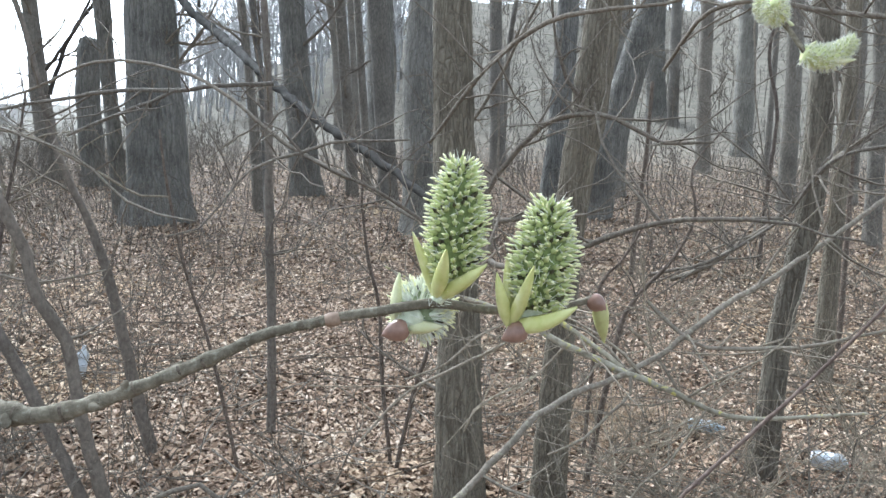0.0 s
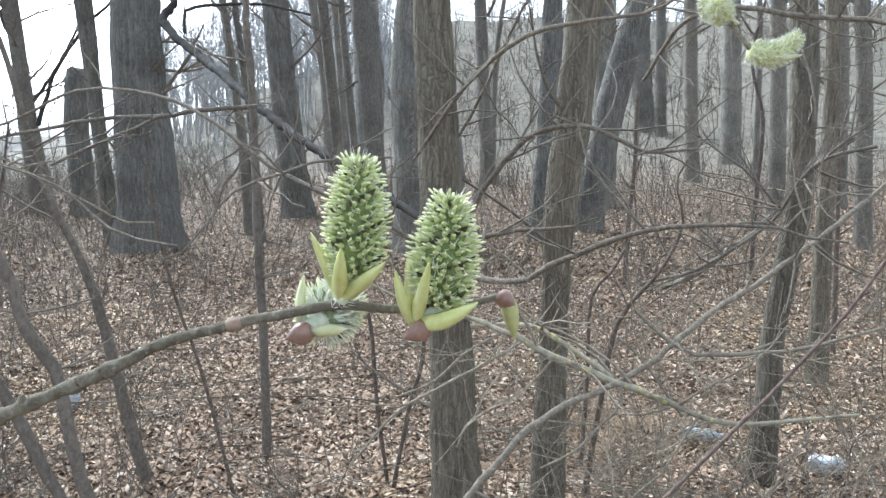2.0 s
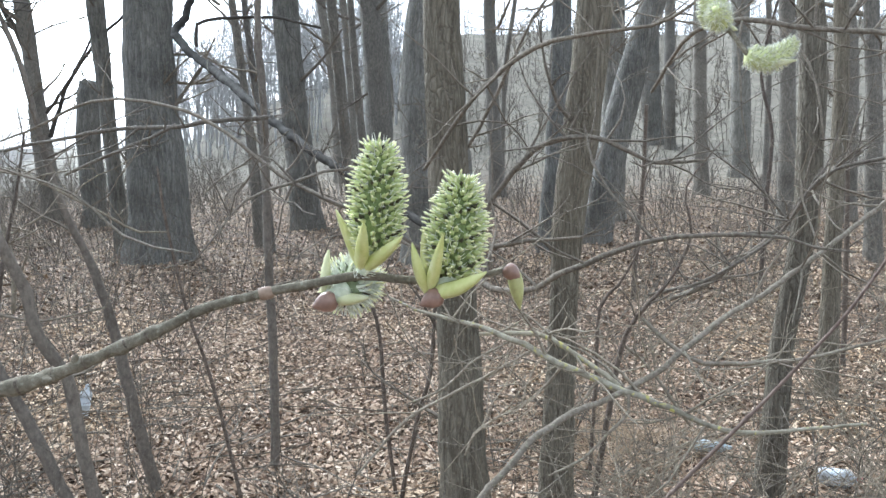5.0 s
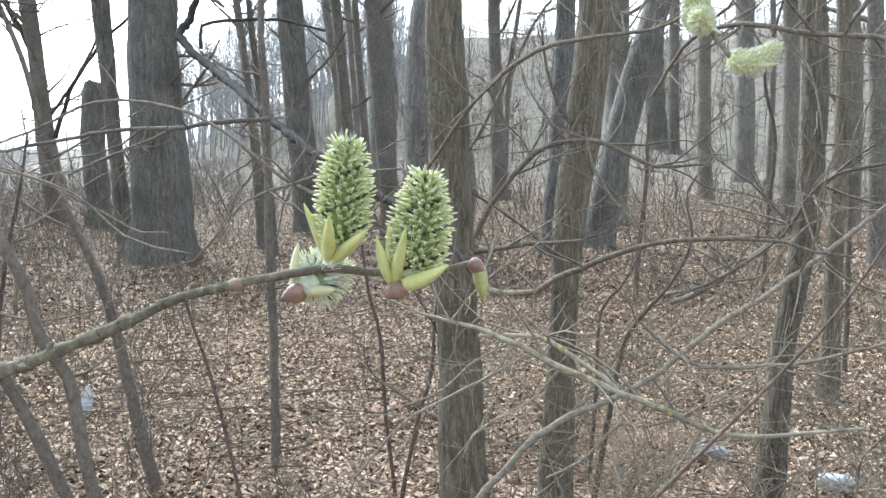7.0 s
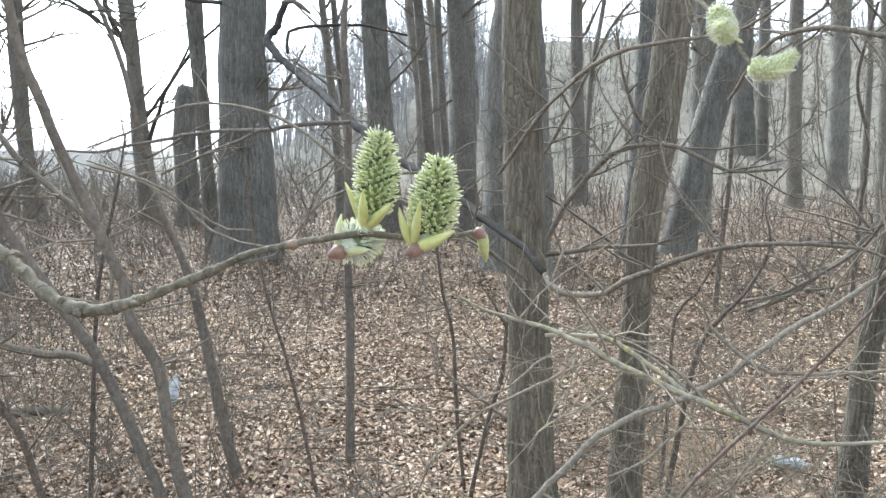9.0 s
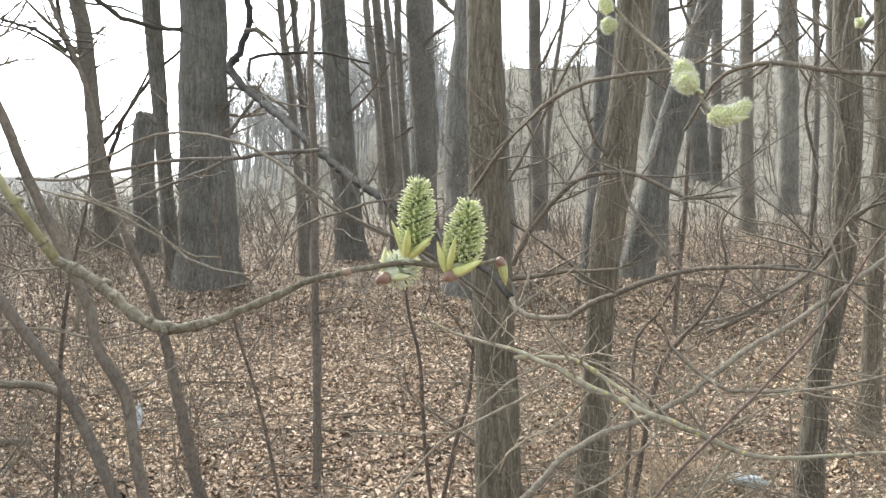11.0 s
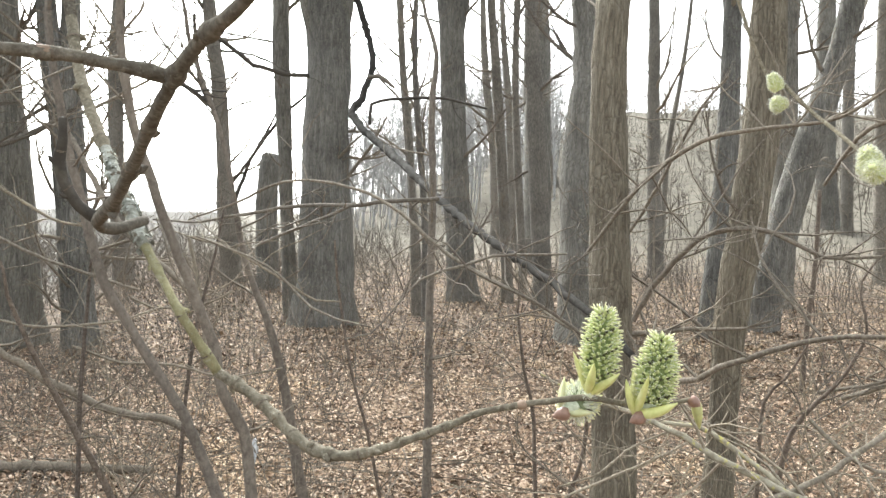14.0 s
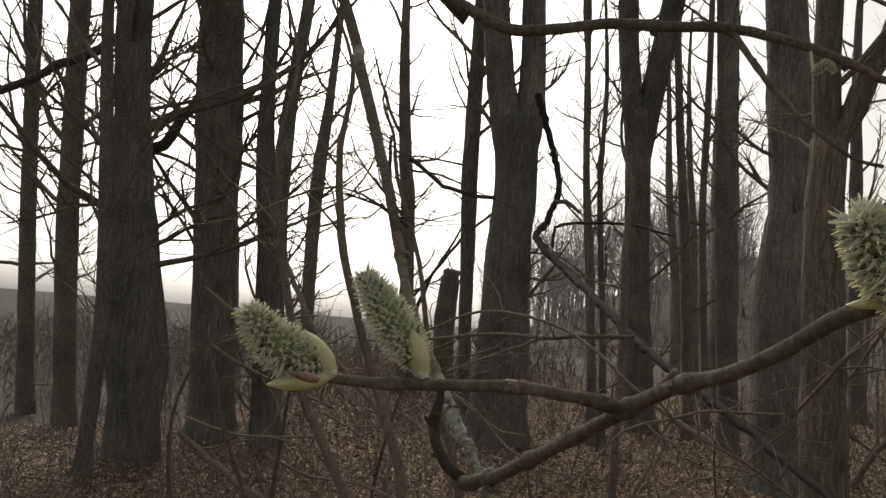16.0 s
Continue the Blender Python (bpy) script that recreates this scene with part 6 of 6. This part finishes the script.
def shrub_clump(label, x, y, stems, height, spread, seed, toward=(0, 0)):
    """A leafless bush: arching stems out of one stool, each with its twigs."""
    rng = random.Random(seed)
    th = thing("shrub", (x, y, ground_height(x, y)), label, "shrub", "leafless bushes")
    for _ in range(stems):
        a = rng.uniform(0, 6.283)
        way = (math.cos(a) * spread + toward[0], math.sin(a) * spread * 0.7 + toward[1], 1)
        h = height * rng.uniform(0.6, 1.25)
        r = 0.0025 + 0.0025 * rng.random()
        ln = rough_line((x + rng.uniform(-0.08, 0.08), y + rng.uniform(-0.08, 0.08), -0.04), way, h, r, 0.0015, rng, 9, 0.16, -0.05)
        branch("stem", ln, (BARK_PALE, BARK_TWIG)[seed % 2], th, 5, 0.05, "", 13, h * 0.34, rng.randint(1, 999))
    return th


for i, (x, y, n, h, sp) in enumerate([(0.95, 2.7, 7, 0.95, 0.7), (1.5, 2.9, 7, 1.1, 0.8), (2.0, 3.5, 6, 1.2, 0.6), (0.6, 3.9, 5, 0.9, 0.6), (1.3, 4.9, 6, 1.2, 0.6),
                                      (2.7, 4.6, 6, 1.4, 0.6), (0.2, 4.6, 4, 0.8, 0.5), (-1.75, 3.3, 4, 0.9, 0.6), (-2.4, 3.7, 5, 1.1, 0.6), (-0.45, 3.1, 4, 0.75, 0.7), (1.15, 2.2, 8, 0.8, 0.9), (1.75, 2.45, 8, 1.0, 0.9), (0.75, 3.3, 7, 1.0, 0.8), (2.3, 3.0, 7, 1.2, 0.8), (0.5, 2.5, 6, 0.7, 1.3), (1.4, 2.1, 7, 0.8, 1.4), (1.55, 2.35, 8, 0.9, 1.2), (2.15, 2.75, 8, 0.95, 1.2), (1.05, 2.6, 7, 0.8, 1.2), (1.0, 3.0, 7, 0.9, 1.3), (1.9, 2.8, 7, 1.0, 1.3), (0.2, 3.6, 4, 0.6, 1.2)]):
    shrub_clump("low leafless bush of thin grey-brown stems", x, y, n, h, sp, 600 + i)


# ---- litter ----


def straw_patch(x, y, count, spread, seed):
    rng = random.Random(seed)
    g = Geo()
    for _ in range(count):
        px, py = x + rng.gauss(0, spread), y + rng.gauss(0, spread)
        thin_tube(g, rough_line((px, py, 0.0), (rng.uniform(-1, 1), rng.uniform(-1, 1), rng.uniform(0.1, 0.7)), rng.uniform(0.06, 0.17), 0.0022, 0.001, rng, 3, 0.4))
    return tagged(part("straw", g, STRAW), "flattened patch of dry yellowish grass among the leaves", "grass", kind="stuff")


straw_patch(*STRAW_AT, 700, 0.24, 411)


def bottle(label, at, turn, length, r, mat, cap=True, seed=1, dent=0.35):
    """A crumpled plastic bottle with neck, cap and a torn label."""
    th = thing("plastic_bottle", at, label, "bottle", "rubbish on the wood floor")
    rot = Matrix.Translation(at) @ turn
    g = Geo()
    prof = [(0.0, 0.55), (0.02, 0.92), (0.08, 1.0), (0.3, 0.97), (0.5, 0.9), (0.66, 1.0), (0.76, 0.85), (0.86, 0.45), (0.9, 0.34), (0.97, 0.33), (1.0, 0.33)]
    line = smooth_line([(0, 0, k * length, q * r) for k, q in prof], length / 26)
    tube(g, line, 18, dent, 0, seed * 1.7, freq=14.0)
    g.v = [tuple(rot @ Vector(p)) for p in g.v]
    part("bottle_body", g, mat, th)
    if cap:
        c = Geo()
        tube(c, [(0, 0, length * 0.975, r * 0.38), (0, 0, length * 1.06, r * 0.38)], 14)
        c.v = [tuple(rot @ Vector(p)) for p in c.v]
        part("cap", c, CAPRED, th, "faded red screw cap")
    lb = Geo()
    tube(lb, [(*p[:3], p[3] * 1.02) for p in line if 0.34 * length < p[2] < 0.6 * length], 18, dent, 0, seed * 1.7, cap=False, freq=14.0)
    lb.v = [tuple(rot @ Vector(p)) for p in lb.v]
    part("label_band", lb, LABELPAPER, th, "crumpled pale blue label")
    return th


bottle("crushed bluish plastic bottle lying in dry leaves", (1.22, 3.78, 0.035), pose(0, 0, 0, 90, 0, 78), 0.17, 0.033, PLASTIC_BLUE, False, 3)
bottle("clear plastic bottle with pale label among leaves", (1.65, 3.38, 0.05), pose(0, 0, 0, 80, 12, 40), 0.16, 0.042, PLASTIC, True, 5)
bottle("clear plastic bottle propped upright beside a sapling", (-2.02, 4.42, 0.0), pose(0, 0, 0, -12, 8, 0), 0.17, 0.036, PLASTIC, False, 7)
bottle("flattened greenish bottle lying in dry leaves", (-1.62, 2.8, 0.03), pose(0, 0, 0, 90, 0, -70), 0.12, 0.03, PLASTIC_BLUE, False, 9)
